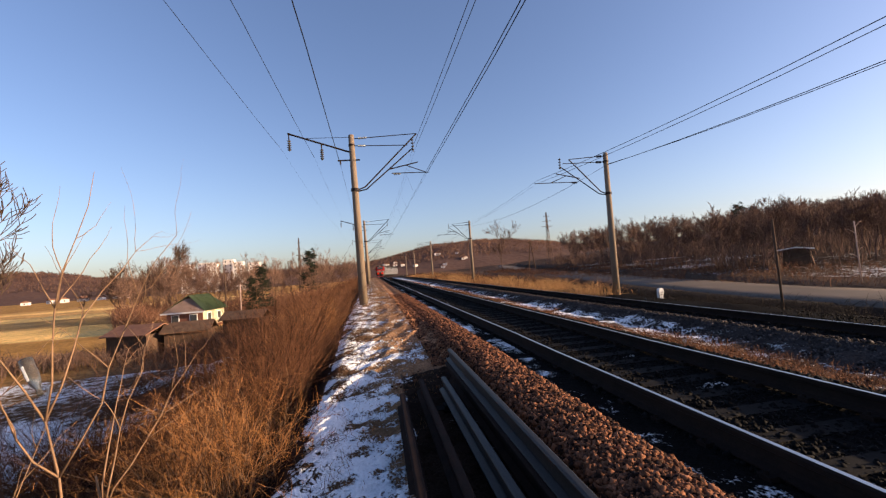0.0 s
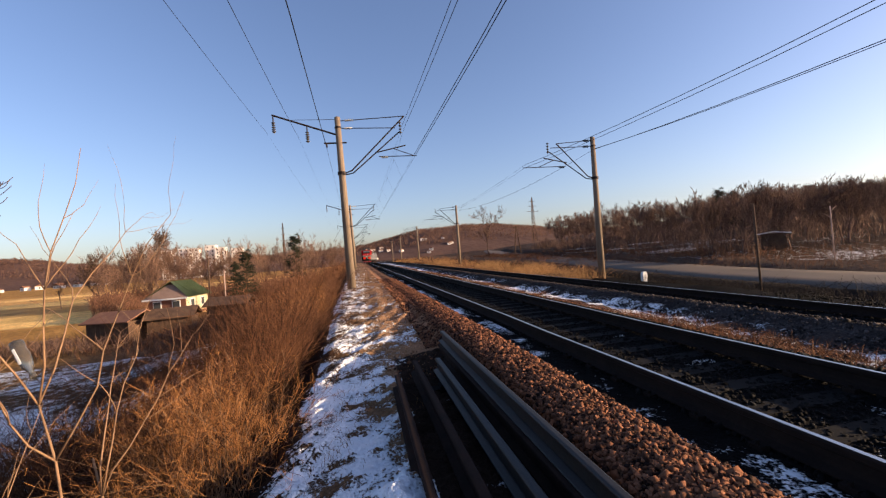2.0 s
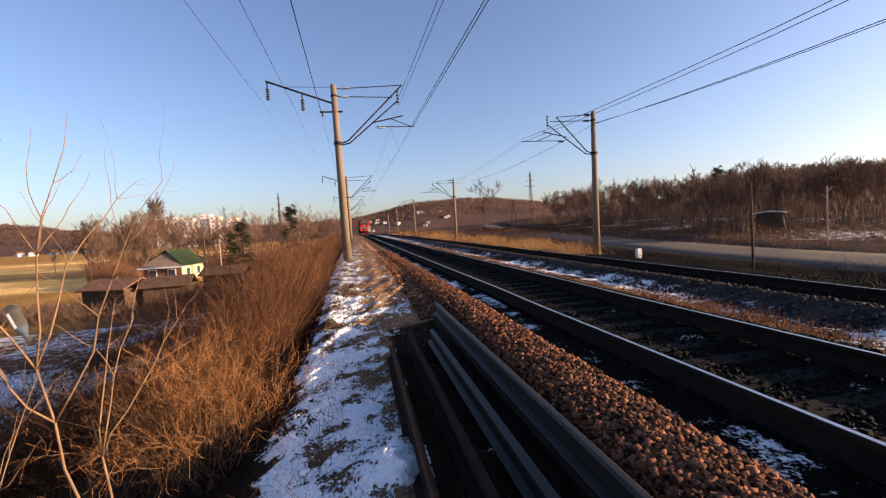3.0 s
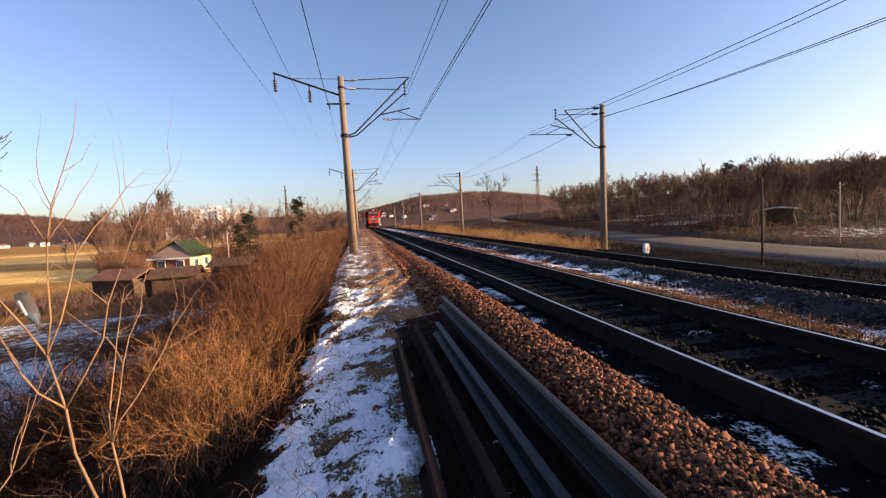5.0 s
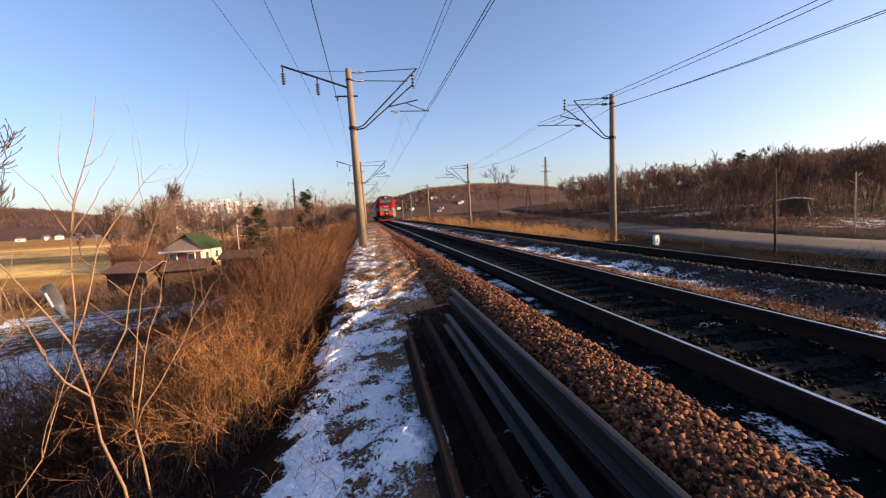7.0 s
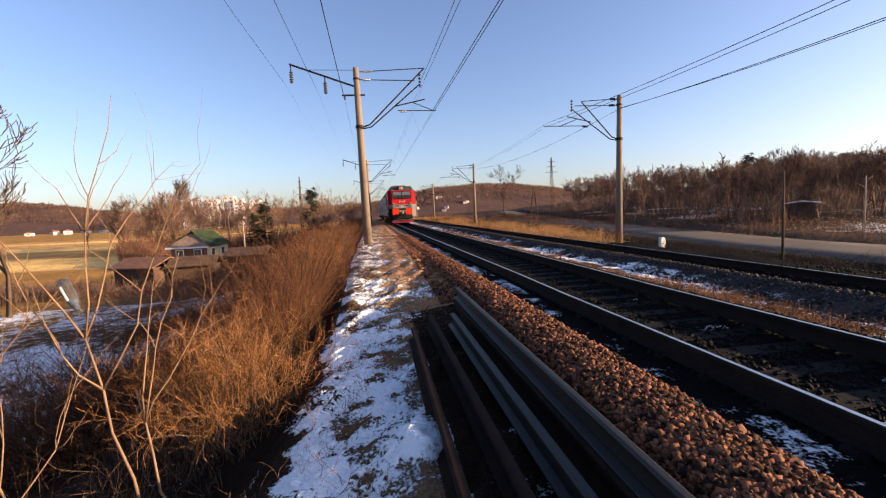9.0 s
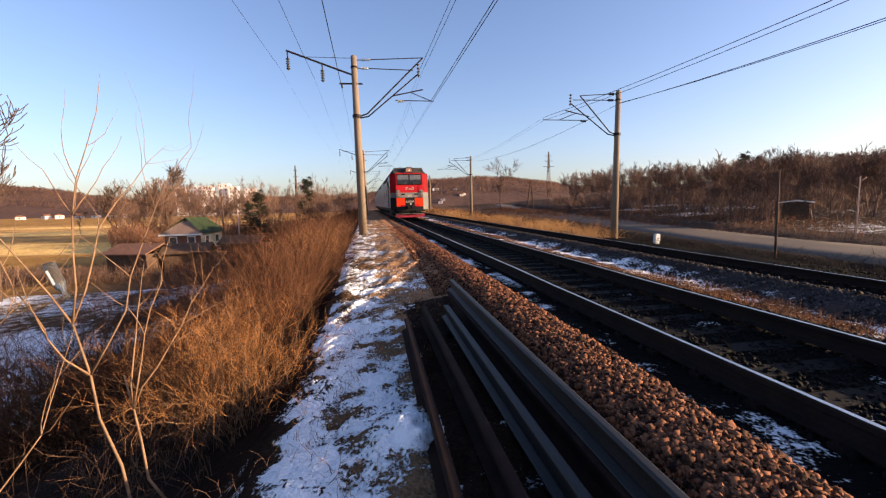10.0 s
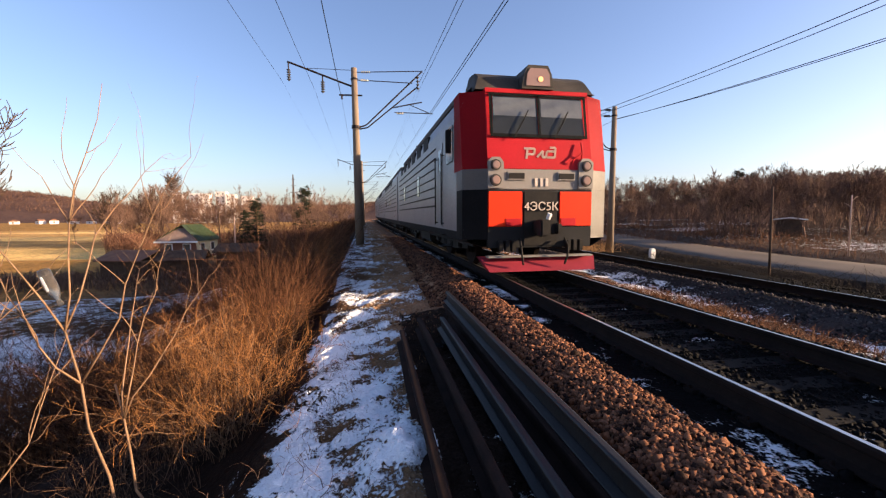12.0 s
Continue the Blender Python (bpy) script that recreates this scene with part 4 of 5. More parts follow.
    box(bm, -1.35, 1.35, 0.5, y1, 0.62, 0.95)
    box(bm, -1.2, 1.2, 7.4, 10.2, 0.30, 0.7, 0.04)
    part("underframe", bm, M["black"], ob)
    bm = bmesh.new()
    box(bm, -1.1, 1.1, y1, SECTION + 0.35, 0.9, 3.6, 0.05)
    part("gangway", bm, M["black"], ob, "black bellows between the sections")
    for yc in (4.0, 13.4):
        bm = bmesh.new()
        for s in (-1, 1):
            prism(bm, [(yc - 2.3, 0.62), (yc - 2.3, 0.48), (yc - 0.9, 0.38), (yc + 0.9, 0.38), (yc + 2.3, 0.48), (yc + 2.3, 0.62), (yc + 1.0, 0.78), (yc - 1.0, 0.78)], "x", *sorted((s * 1.02, s * 1.16)))
            for d in (-1.5, 1.5):
                box(bm, *sorted((s * 1.10, s * 1.26)), yc + d - 0.2, yc + d + 0.2, 0.45, 0.80, 0.03)
            for d in (-0.45, 0.45):
                rod(bm, (s * 1.12, yc + d, 0.42), (s * 1.12, yc + d, 0.70), 0.12)
        part("bogie_frame", bm, M["black"], ob)
        for d in (-1.45, 1.45):
            bm = bmesh.new()
            rod(bm, (-1.1, 0, 0), (1.1, 0, 0), 0.09, seg=12)
            for s in (-1, 1):
                rod(bm, (s * 0.735, 0, 0), (s * 0.865, 0, 0), 0.625, seg=28)
                rod(bm, (s * 0.715, 0, 0), (s * 0.735, 0, 0), 0.655, seg=28)
                for k in range(6):
                    a = k * math.pi / 3
                    rod(bm, (s * 0.86, 0.3 * math.cos(a), 0.3 * math.sin(a)), (s * 0.885, 0.3 * math.cos(a), 0.3 * math.sin(a)), 0.06, seg=8)
            w = part("wheelset", bm, M["railside"], ob, "steel wheels on one axle")
            WHEELSETS.append((w, yc + d))
    return ob


NOSE = 8.35


def run(t):
    """Metres from the train's last place, which it nears with a slight gain of speed."""
    left = 12.0 - t
    return 12.4 * left + 4.84 * (1 - math.exp(-left / 2.2))


train = [section(True, "red and grey electric locomotive section with a driver's cab", "locomotive sections")]
for k in range(3):
    train.append(section(False, "grey cabless electric locomotive section coupled behind", "locomotive sections"))


def on_track(y):
    return Vector((T1 + float(bend(y)), y, float(climb(y))))


def section_pose(t, k):
    # the rear of the train follows the bend
    y = NOSE + run(t) + k * (SECTION + 0.02)
    if y > 150:
        y = 150 + (y - 150) * 0.985
    a, b = on_track(y), on_track(y + SECTION * 0.97)
    d = (b - a).normalized()
    yaw = math.degrees(math.atan2(-d.x, d.y))
    return pose(a.x, a.y, a.z, math.degrees(math.asin(d.z)), 0, yaw)


def motions():
    for k, ob in enumerate(train):
        walk(ob, [(t / 4, section_pose(t / 4, k)) for t in range(49)])
    for w, y in WHEELSETS:
        walk(w, [(f / 30, pose(0, y, 0.627, math.degrees((run(0.0) - run(f / 30)) / 0.627), 0, 0)) for f in range(361)])


# ---------------------------------------------------------------- plants
def bare_tree(name, label, height, seed, material, kids=4, depth=4, thick=0.020, group="bare trees", least=0.022):
    rng = np.random.default_rng(seed)
    ob = thing(name, label, "tree", group)
    out = [[] for _ in range(depth + 1)]
    grow(rng, (0, 0, -0.3), (rng.normal(0, 0.05), rng.normal(0, 0.05), 1), height * 0.62, height * thick, depth, out, 0.10, kids, 0.12, 0.60, 0.75, 5, least)
    stick_part("trunk", out[depth] + out[depth - 1], M[material], ob)
    stick_part("crown", [s for lev in out[:depth - 1] for s in lev], M[material], ob)
    return ob


def conifer(label, height, seed):
    rng = np.random.default_rng(seed)
    ob = thing("pine_tree", label, "tree", "evergreen trees")
    part("trunk", rod(bmesh.new(), (0, 0, -0.3), (0, 0, height * 0.95), height * 0.018, 0.02, 7), M["bark"], ob)
    segs = []
    for k in range(70):
        t = rng.uniform(0.25, 1.0)
        a = rng.uniform(0, 6.28)
        ln = height * 0.24 * (1.12 - t) * rng.uniform(0.6, 1.3) + 0.2
        p = np.array([0, 0, height * t * 0.97])
        d = np.array([math.cos(a), math.sin(a), rng.uniform(-0.1, 0.35)])
        tip = p + d * ln
        segs.append((p, tip, 0.03, 0.012))
        for j in range(26):
            q = p + (tip - p) * rng.uniform(0.3, 1.05)
            e = q + rng.normal(0, 1, 3) * np.array([0.34, 0.34, 0.22]) * (height / 9)
            segs.append((q, e, 0.035, 0.008))
    stick_part("crown", segs, M["needles"], ob)
    return ob


def shrub(label, height, width, stems, seed, material, depth=2, thin=0.005, kids=4, group="shrubs on the bank"):
    rng = np.random.default_rng(seed)
    ob = thing("shrub", label, "shrub", group)
    out = [[] for _ in range(depth + 1)]
    for k in range(stems):
        a, r = rng.uniform(0, 6.28), width * 0.30 * math.sqrt(rng.uniform())
        d = (math.cos(a) * width * 0.28 + rng.normal(0, 0.10), math.sin(a) * width * 0.28 + rng.normal(0, 0.10), 1)
        grow(rng, (r * math.cos(a), r * math.sin(a), -0.1), d, height * rng.uniform(0.55, 0.95), thin * rng.uniform(0.7, 1.4), depth, out, 0.32, kids, -0.015, 0.50, 1.0, 6, 0.0, 0.55)
    tagged(stick_part("stem_growth", out[depth], M["sapling" if material == "golden" else material], ob), kind="stuff")
    tagged(stick_part("crown", [s for lev in out[:depth] for s in lev], M[material], ob), kind="stuff")
    return ob


def place(ob, x, y, rz=0.0, s=1.0, sink=0.0):
    z = at_ground(x, y) - sink
    ob.matrix_basis = pose(x, y, z, 0, 0, rz) @ Matrix.Diagonal((s, s, s, 1))


def copy_scaled(ob, x, y, rz, s, sink=0.0):
    c = copy_thing(ob, pose(x, y, at_ground(x, y) - sink, 0, 0, rz))
    c.scale = (s, s, s)
    return c


def arching_shrub(label, height, reach, stems, seed, material, group, twigs=3):
    """A round dry shrub: crooked stems rise from one foot, some arch over and hang, with fine twigs in the upper half."""
    rng = np.random.default_rng(seed)
    ob = thing("shrub", label, "shrub", group)
    canes, fine = [], []
    for k in range(stems):
        a, r = rng.uniform(0, 6.28), 0.42 * reach * math.sqrt(rng.uniform())
        out = np.array([math.cos(a), math.sin(a), 0.0])
        p = out * r + np.array([0, 0, -0.12])
        d = np.array([0, 0, 1.0]) + out * rng.uniform(-0.05, 0.30) + rng.normal(0, 0.10, 3)
        ln = height * rng.uniform(0.55, 1.25) / 12
        droop = rng.uniform(0.05, 0.16) if k % 6 == 0 else rng.uniform(-0.03, 0.03)
        rad = rng.uniform(0.0028, 0.0060)
        for i in range(12):
            d = d / np.linalg.norm(d) + out * max(droop, 0) * (i > 4) + rng.normal(0, 0.17, 3) - np.array([0, 0, 0.13 * max(droop, 0) * i])
            d /= np.linalg.norm(d)
            q = p + d * ln
            canes.append((p, q, rad * (1 - 0.055 * i), rad * (1 - 0.055 * (i + 1))))
            if i > 4:
                for _ in range(twigs):
                    e = rng.normal(0, 0.62, 3) + np.array([0, 0, rng.choice([0.9, 0.9, -0.8])])
                    e /= np.linalg.norm(e)
                    m = p + (q - p) * rng.uniform() + e * rng.uniform(0.05, 0.15)
                    fine.append((p, m, 0.0022, 0.0016))
                    for _ in range(2):
                        fine.append((m, m + (e + rng.normal(0, 0.55, 3)) * rng.uniform(0.05, 0.13), 0.0016, 0.0009))
            p = q
    tagged(stick_part("stem_growth", canes, M["sapling" if material == "golden" else material], ob), kind="stuff")
    tagged(stick_part("crown", fine, M[material], ob), kind="stuff")
    return ob


def near_shrubs():
    gold = [arching_shrub("round golden-brown dry shrub of arching twigs on the bank", 1.60, 1.05, 110, 40 + k, "golden", "golden shrubs", 2) for k in range(2)]
    wild = [arching_shrub("leafless brown shrub of crooked pale stems on the bank", 1.5, 0.95, 26, 45 + k, "greytwig", "crooked shrubs", 1) for k in range(2)]
    russ = [arching_shrub("russet leafless shrub of thin crooked twigs on the bank", 2.1, 1.0, 60, 50 + k, "russet", "shrubs on the bank", 2) for k in range(3)]
    grey = [shrub("pale brown dry weed stalks on the bank", 1.9, 0.7, 9, 60 + k, "greytwig", 1, 0.0045, 4, "dry weeds") for k in range(2)]
    spots = [(gold[0], -1.52, 4.75, 0, 0.95), (gold[1], -2.25, 5.6, 40, 0.95), (wild[0], -2.30, 4.5, 0, 0.95), (wild[1], -3.2, 2.9, 50, 0.8), (russ[0], -2.9, 6.0, 0, 0.7), (russ[1], -2.3, 7.0, 70, 0.75), (russ[2], -2.1, 8.4, 0, 0.8),
             (grey[0], -2.75, 2.9, 0, 0.8), (grey[1], -3.3, 4.0, 30, 0.9)]
    for ob, x, y, rz, s in spots:
        place(ob, x, y, rz, s)
    rng = random.Random(5)
    more = [(wild[0], -3.0, 3.6, 0.8), (grey[1], -2.5, 2.6, 0.7), (grey[0], -2.9, 2.4, 0.75), (grey[1], -1.75, 4.0, 0.55), (wild[0], -2.6, 5.4, 0.85), (wild[1], -3.3, 5.2, 0.8), (grey[0], -2.35, 3.3, 0.75), (grey[1], -1.95, 3.0, 0.6), (grey[0], -3.6, 5.6, 0.9), (wild[1], -1.5, 5.9, 0.42), (wild[0], -1.45, 6.8, 0.40), (wild[1], -1.4, 7.8, 0.38), (wild[0], -1.45, 9.0, 0.42),
            (gold[0], -2.4, 6.7, 0.85), (russ[1], -2.8, 7.6, 0.85), (russ[2], -3.0, 7.0, 0.7), (russ[1], -1.7, 9.6, 0.9), (russ[2], -2.3, 9.0, 0.9), (russ[0], -1.7, 11.0, 0.95), (russ[1], -2.4, 11.4, 1.0), (russ[2], -1.8, 12.8, 0.95), (russ[0], -3.4, 10.2, 0.9),
            (gold[1], -2.1, 8.0, 0.85), (gold[0], -1.9, 13.9, 1.0), (russ[1], -2.0, 15.4, 1.0), (russ[2], -1.7, 16.8, 0.95), (russ[0], -3.2, 13.0, 0.95), (gold[1], -2.4, 17.5, 1.0), (gold[0], -3.2, 8.4, 0.9), (gold[1], -2.9, 12.0, 1.0), (wild[0], -2.0, 10.2, 0.9)]
    for ob, x, y, s in more:
        copy_scaled(ob, x + rng.uniform(-0.12, 0.12), y, rng.uniform(0, 360), s * rng.uniform(0.92, 1.08))


near_shrubs()


def path_weeds():
    weed = shrub("small dark dead weed standing in the snow", 0.42, 0.8, 7, 66, "forest", 1, 0.004, 3, "dead weeds on the path")
    place(weed, -0.18, 2.55)
    for x, y, s in ((-0.42, 2.75, 0.8), (0.02, 2.5, 0.7), (-0.95, 2.9, 1.0), (-0.25, 4.4, 0.5), (-0.05, 4.9, 0.45), (-0.6, 3.6, 0.5)):
        copy_scaled(weed, x, y, x * 900, s)


path_weeds()


def thicket():
    """The rest of the leafless growth along the bank, too dense to count."""
    rng = np.random.default_rng(77)
    n = 21000
    y = 7.5 + 118 * rng.uniform(0, 1, n) ** 1.9
    u = -1.75 + 0.28 * fbm(y, y * 0, 0.9, 70) - rng.gamma(1.5, 1.9, n) * (0.75 + y / 70)
    keep = u > -26
    y, u = y[keep], u[keep]
    x = u + bend(y)
    z = land(u, y)
    clump = 0.72 + 0.45 * fbm(x, y, 0.55, 71) + 0.25 * fbm(x, y, 1.7, 72)
    h = np.clip(rng.uniform(0.8, 2.5, len(y)) * clump, 0.35, 3.3) * np.clip((-u - 0.9) / 0.8, 0.45, 1)
    lean = rng.normal(0, 0.27, (len(y), 2))
    r = 0.0042 + 0.00016 * y
    p0 = np.stack([x, y, z - 0.05], 1)
    p1 = p0 + np.stack([lean[:, 0] * h, lean[:, 1] * h, h * 0.6], 1)
    p2 = p1 + np.stack([(lean[:, 0] + rng.normal(0, 0.30, len(y))) * h * 0.6, (lean[:, 1] + rng.normal(0, 0.15, len(y))) * h * 0.6, h * 0.45], 1)
    a = [(p0, p1, r, r * 0.75), (p1, p2, r * 0.75, r * 0.3)]
    for k in range(6):
        t = rng.uniform(0.40, 1.0, (len(y), 1))
        q = p0 + (p1 - p0) * t
        e = q + np.stack([rng.normal(0, 0.26, len(y)) * h, rng.normal(0, 0.26, len(y)) * h, rng.uniform(0.0, 0.45, len(y)) * h], 1)
        a.append((q, e, r * 0.55, r * 0.22))
    arr = [np.concatenate([s[i] for s in a]) for i in range(4)]
    ob = mesh_object("thicket", *sticks(*arr), M["russet"])
    tagged(ob, "dense russet leafless thicket along the railway bank", "thicket", kind="stuff")


thicket()


def grasses():
    rng = np.random.default_rng(78)
    def tufts(name, n, u0, u1, y0, y1, h0, h1, material, label, power=1.0, r=0.004, rk=0.0001, mask=None):
        y = y0 + (y1 - y0) * rng.uniform(0, 1, n) ** power
        u = rng.uniform(u0, u1, n)
        if mask is not None:
            ok = mask(u, y)
            y, u = y[ok], u[ok]
        x = u + bend(y)
        z = land(u, y)
        h = rng.uniform(h0, h1, len(y)) * (0.8 + 0.4 * fbm(x, y, 1.1, 81))
        d = rng.normal(0, 0.28, (len(y), 2))
        rr = r + rk * y
        p0 = np.stack([x, y, z - 0.02], 1)
        p1 = p0 + np.stack([d[:, 0] * h, d[:, 1] * h, h * 0.65], 1)
        p2 = p1 + np.stack([d[:, 0] * h * 1.2, d[:, 1] * h * 1.2, h * 0.3], 1)
        ob = mesh_object(name, *sticks(np.concatenate([p0, p1]), np.concatenate([p1, p2]), np.concatenate([rr, rr * 0.8]), np.concatenate([rr * 0.8, rr * 0.25])), M[material])
        tagged(ob, label, "grass", kind="stuff")
    tufts("reed_grass", 15000, 11.6, 18.5, 22, 130, 0.5, 1.15, "straw", "tall pale golden dry grass beyond the far track", 1.2, 0.004, 0.00022, lambda u, y: (fbm(u, y, 0.35, 91) > -0.25) & ((u < 14.2) | (y > 27)))
    tufts("bank_grass", 2000, -3.4, -1.3, 6.0, 26, 0.10, 0.35, "greytwig", "short dry grass at the edge of the bank", 1.6, 0.0022, 0.0001)
    tufts("strip_grass", 9000, 5.3, 6.35, 2.5, 60, 0.06, 0.20, "russet", "low brown dry grass between the tracks", 1.6, 0.003, 0.00012, lambda u, y: fbm(u * 1.0, y, 1.1, 92) > 0.0)
    tufts("path_grass", 5200, -0.85, 1.1, 2.4, 30, 0.02, 0.10, "straw", "short flattened dry grass on the path", 1.3, 0.0018, 0.0001, lambda u, y: fbm(u, y, 2.4, 93) + 0.6 * u + 0.03 * y > 0.35)
    tufts("far_bank_weeds", 6500, 12.0, 22.0, 34, 150, 0.5, 1.7, "russet", "russet dry weeds on the far bank", 1.1, 0.006, 0.00022, lambda u, y: (fbm(u, y, 0.3, 95) > -0.1) & (u < road_middle(y) - 4.5))
    tufts("verge_grass", 7000, 30.0, 42.0, 8, 110, 0.3, 0.9, "russet", "brown dry weeds along the road verge", 1.2, 0.006, 0.0002)
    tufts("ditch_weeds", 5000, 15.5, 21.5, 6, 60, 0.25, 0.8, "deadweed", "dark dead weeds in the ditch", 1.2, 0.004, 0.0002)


grasses()


def brush(name, n, x_of, y0, y1, h0, h1, material, label, r, seed):
    """Dense brush of upright forked stems, too far off to count."""
    rng = np.random.default_rng(seed)
    y = rng.uniform(y0, y1, n)
    x = x_of(y, rng.uniform(0, 1, n))
    u = x - bend(y)
    ok = ((u < -10) | (u > road_middle(y) + 7.5)) & ~((np.abs(x / y - 1.217) < 0.07) & (y < 42))
    x, y, u = x[ok], y[ok], u[ok]
    n = len(x)
    h = rng.uniform(h0, h1, n) * (0.75 + 0.4 * fbm(x, y, 0.22, seed + 1))
    p0 = np.stack([x, y, land(u, y) - 0.1], 1)
    p1 = p0 + np.stack([rng.normal(0, 0.10, n) * h, rng.normal(0, 0.10, n) * h, h * 0.7], 1)
    sets = [(p0, p1, np.full(n, r), np.full(n, r * 0.6))]
    for k in range(7):
        q = p0 + (p1 - p0) * rng.uniform(0.25, 1.0, (n, 1))
        e = q + np.stack([rng.normal(0, 0.17, n) * h, rng.normal(0, 0.17, n) * h, rng.uniform(0.08, 0.38, n) * h], 1)
        sets.append((q, e, np.full(n, r * 0.6), np.full(n, r * 0.3)))
    arr = [np.concatenate([s[i] for s in sets]) for i in range(4)]
    tagged(mesh_object(name, *sticks(*arr), M[material]), label, "brush", kind="stuff")


brush("wood_undergrowth", 6500, lambda y, t: 30 + t * 100 + 0.1 * y, 30, 120, 0.8, 3.6, "forest", "dense dark leafless undergrowth of the roadside wood", 0.035, 301)
brush("field_undergrowth", 5200, lambda y, t: -(0.07 + 0.50 * t) * y, 73, 130, 1.2, 4.4, "fieldbrush", "dense russet brush behind the house", 0.035, 311)
brush("hedge", 900, lambda y, t: -14 - 26 * t, 36, 44, 0.8, 2.0, "forest", "dark low hedge at the edge of the meadow", 0.03, 321)


def sapling(x, y, seed, height, label, limbs, stout=0.012):
    """A slim bare sapling that forks low into long whips."""
    rng = np.random.default_rng(seed)
    ob = thing("sapling", label, "sapling", "saplings on the bank")
    trunk, whips = [], [[], []]
    p = np.array([0, 0, -0.15])
    d = np.array([-0.22, 0.0, 1.0])
    for k in range(5):
        q = p + d * height * 0.60 / 5 + rng.normal(0, 0.032, 3)
        trunk.append((p, q, stout * (1 - 0.07 * k), stout * (0.93 - 0.07 * k)))
        p = q
    tube_of("trunk", trunk, "sapling", ob)
    for dx, dy, ln in limbs:
        whips = [[], []]
        start = trunk[int(rng.integers(3, 5))][1]
        grow(rng, start, (dx, dy, 1), height * ln * 1.2, stout * 0.62, 1, whips, 0.13, 5, 0.03, 0.40, 0.75, 7)
        limb = tube_of("limb", whips[1], "sapling", ob)
        for k in range(0, len(whips[0]), 7):
            tube_of("twig", whips[0][k:k + 7], "sapling", limb)
    place(ob, x, y)
    return ob


sapling(-1.86, 3.45, 5, 3.2, "stout golden-barked bare sapling with forked whips", [(-0.45, 0.1, 0.46), (0.05, 0.1, 0.46), (0.35, 0.0, 0.50), (0.60, 0.1, 0.50), (-0.8, 0, 0.36)], 0.0125)
sapling(-1.72, 3.5, 23, 2.4, "bare sapling stem beside a stouter one", [(0.3, 0.1, 0.5), (0.8, 0.1, 0.45), (-0.1, 0.1, 0.5)], 0.012)
sapling(-2.55, 3.1, 9, 3.3, "thin bare sapling leaning over the bank", [(-0.2, 0.1, 0.45), (0.3, 0.1, 0.42), (-0.5, 0.2, 0.4)])
sapling(-2.30, 2.8, 12, 2.2, "short dry sapling among weeds", [(-0.2, 0.1, 0.5), (0.3, 0.1, 0.5), (0.1, 0.2, 0.45)], 0.010)
sapling(-3.1, 4.0, 15, 3.2, "slim bare sapling behind weeds", [(-0.3, 0.1, 0.45), (0.2, 0.1, 0.5), (0.5, 0.2, 0.4)])


def bottle():
    ob = thing("plastic_bottle", "crumpled clear plastic bottle caught on a branch", "bottle")
    bm = bmesh.new()
    prof = [(0.0, 0.0), (0.032, 0.0), (0.036, 0.02), (0.033, 0.05), (0.036, 0.09), (0.033, 0.13), (0.028, 0.17), (0.013, 0.20), (0.013, 0.225)]
    vs = [bm.verts.new((r, 0, z)) for r, z in prof]
    es = [bm.edges.new(e) for e in zip(vs, vs[1:])]
    bmesh.ops.spin(bm, geom=vs + es, cent=(0, 0, 0), axis=(0, 0, 1), angle=2 * math.pi, steps=14)
    bmesh.ops.remove_doubles(bm, verts=bm.verts, dist=0.001)
    bmesh.ops.recalc_face_normals(bm, faces=bm.faces)
    part("shell", bm, M["plastic"], ob, smooth=True)
    part("cap", rod(bmesh.new(), (0, 0, 0.222), (0, 0, 0.245), 0.016, seg=12), M["plastic"], ob)
    bm = bmesh.new()
    box(bm, -0.006, 0.006, -0.04, -0.037, 0.05, 0.15)
    part("label_band", bm, M["white"], ob)
    ob.matrix_basis = pose(-2.28, 3.3, 0.93, 15, 148, 0) @ Matrix.Scale(1.15, 4)


bottle()


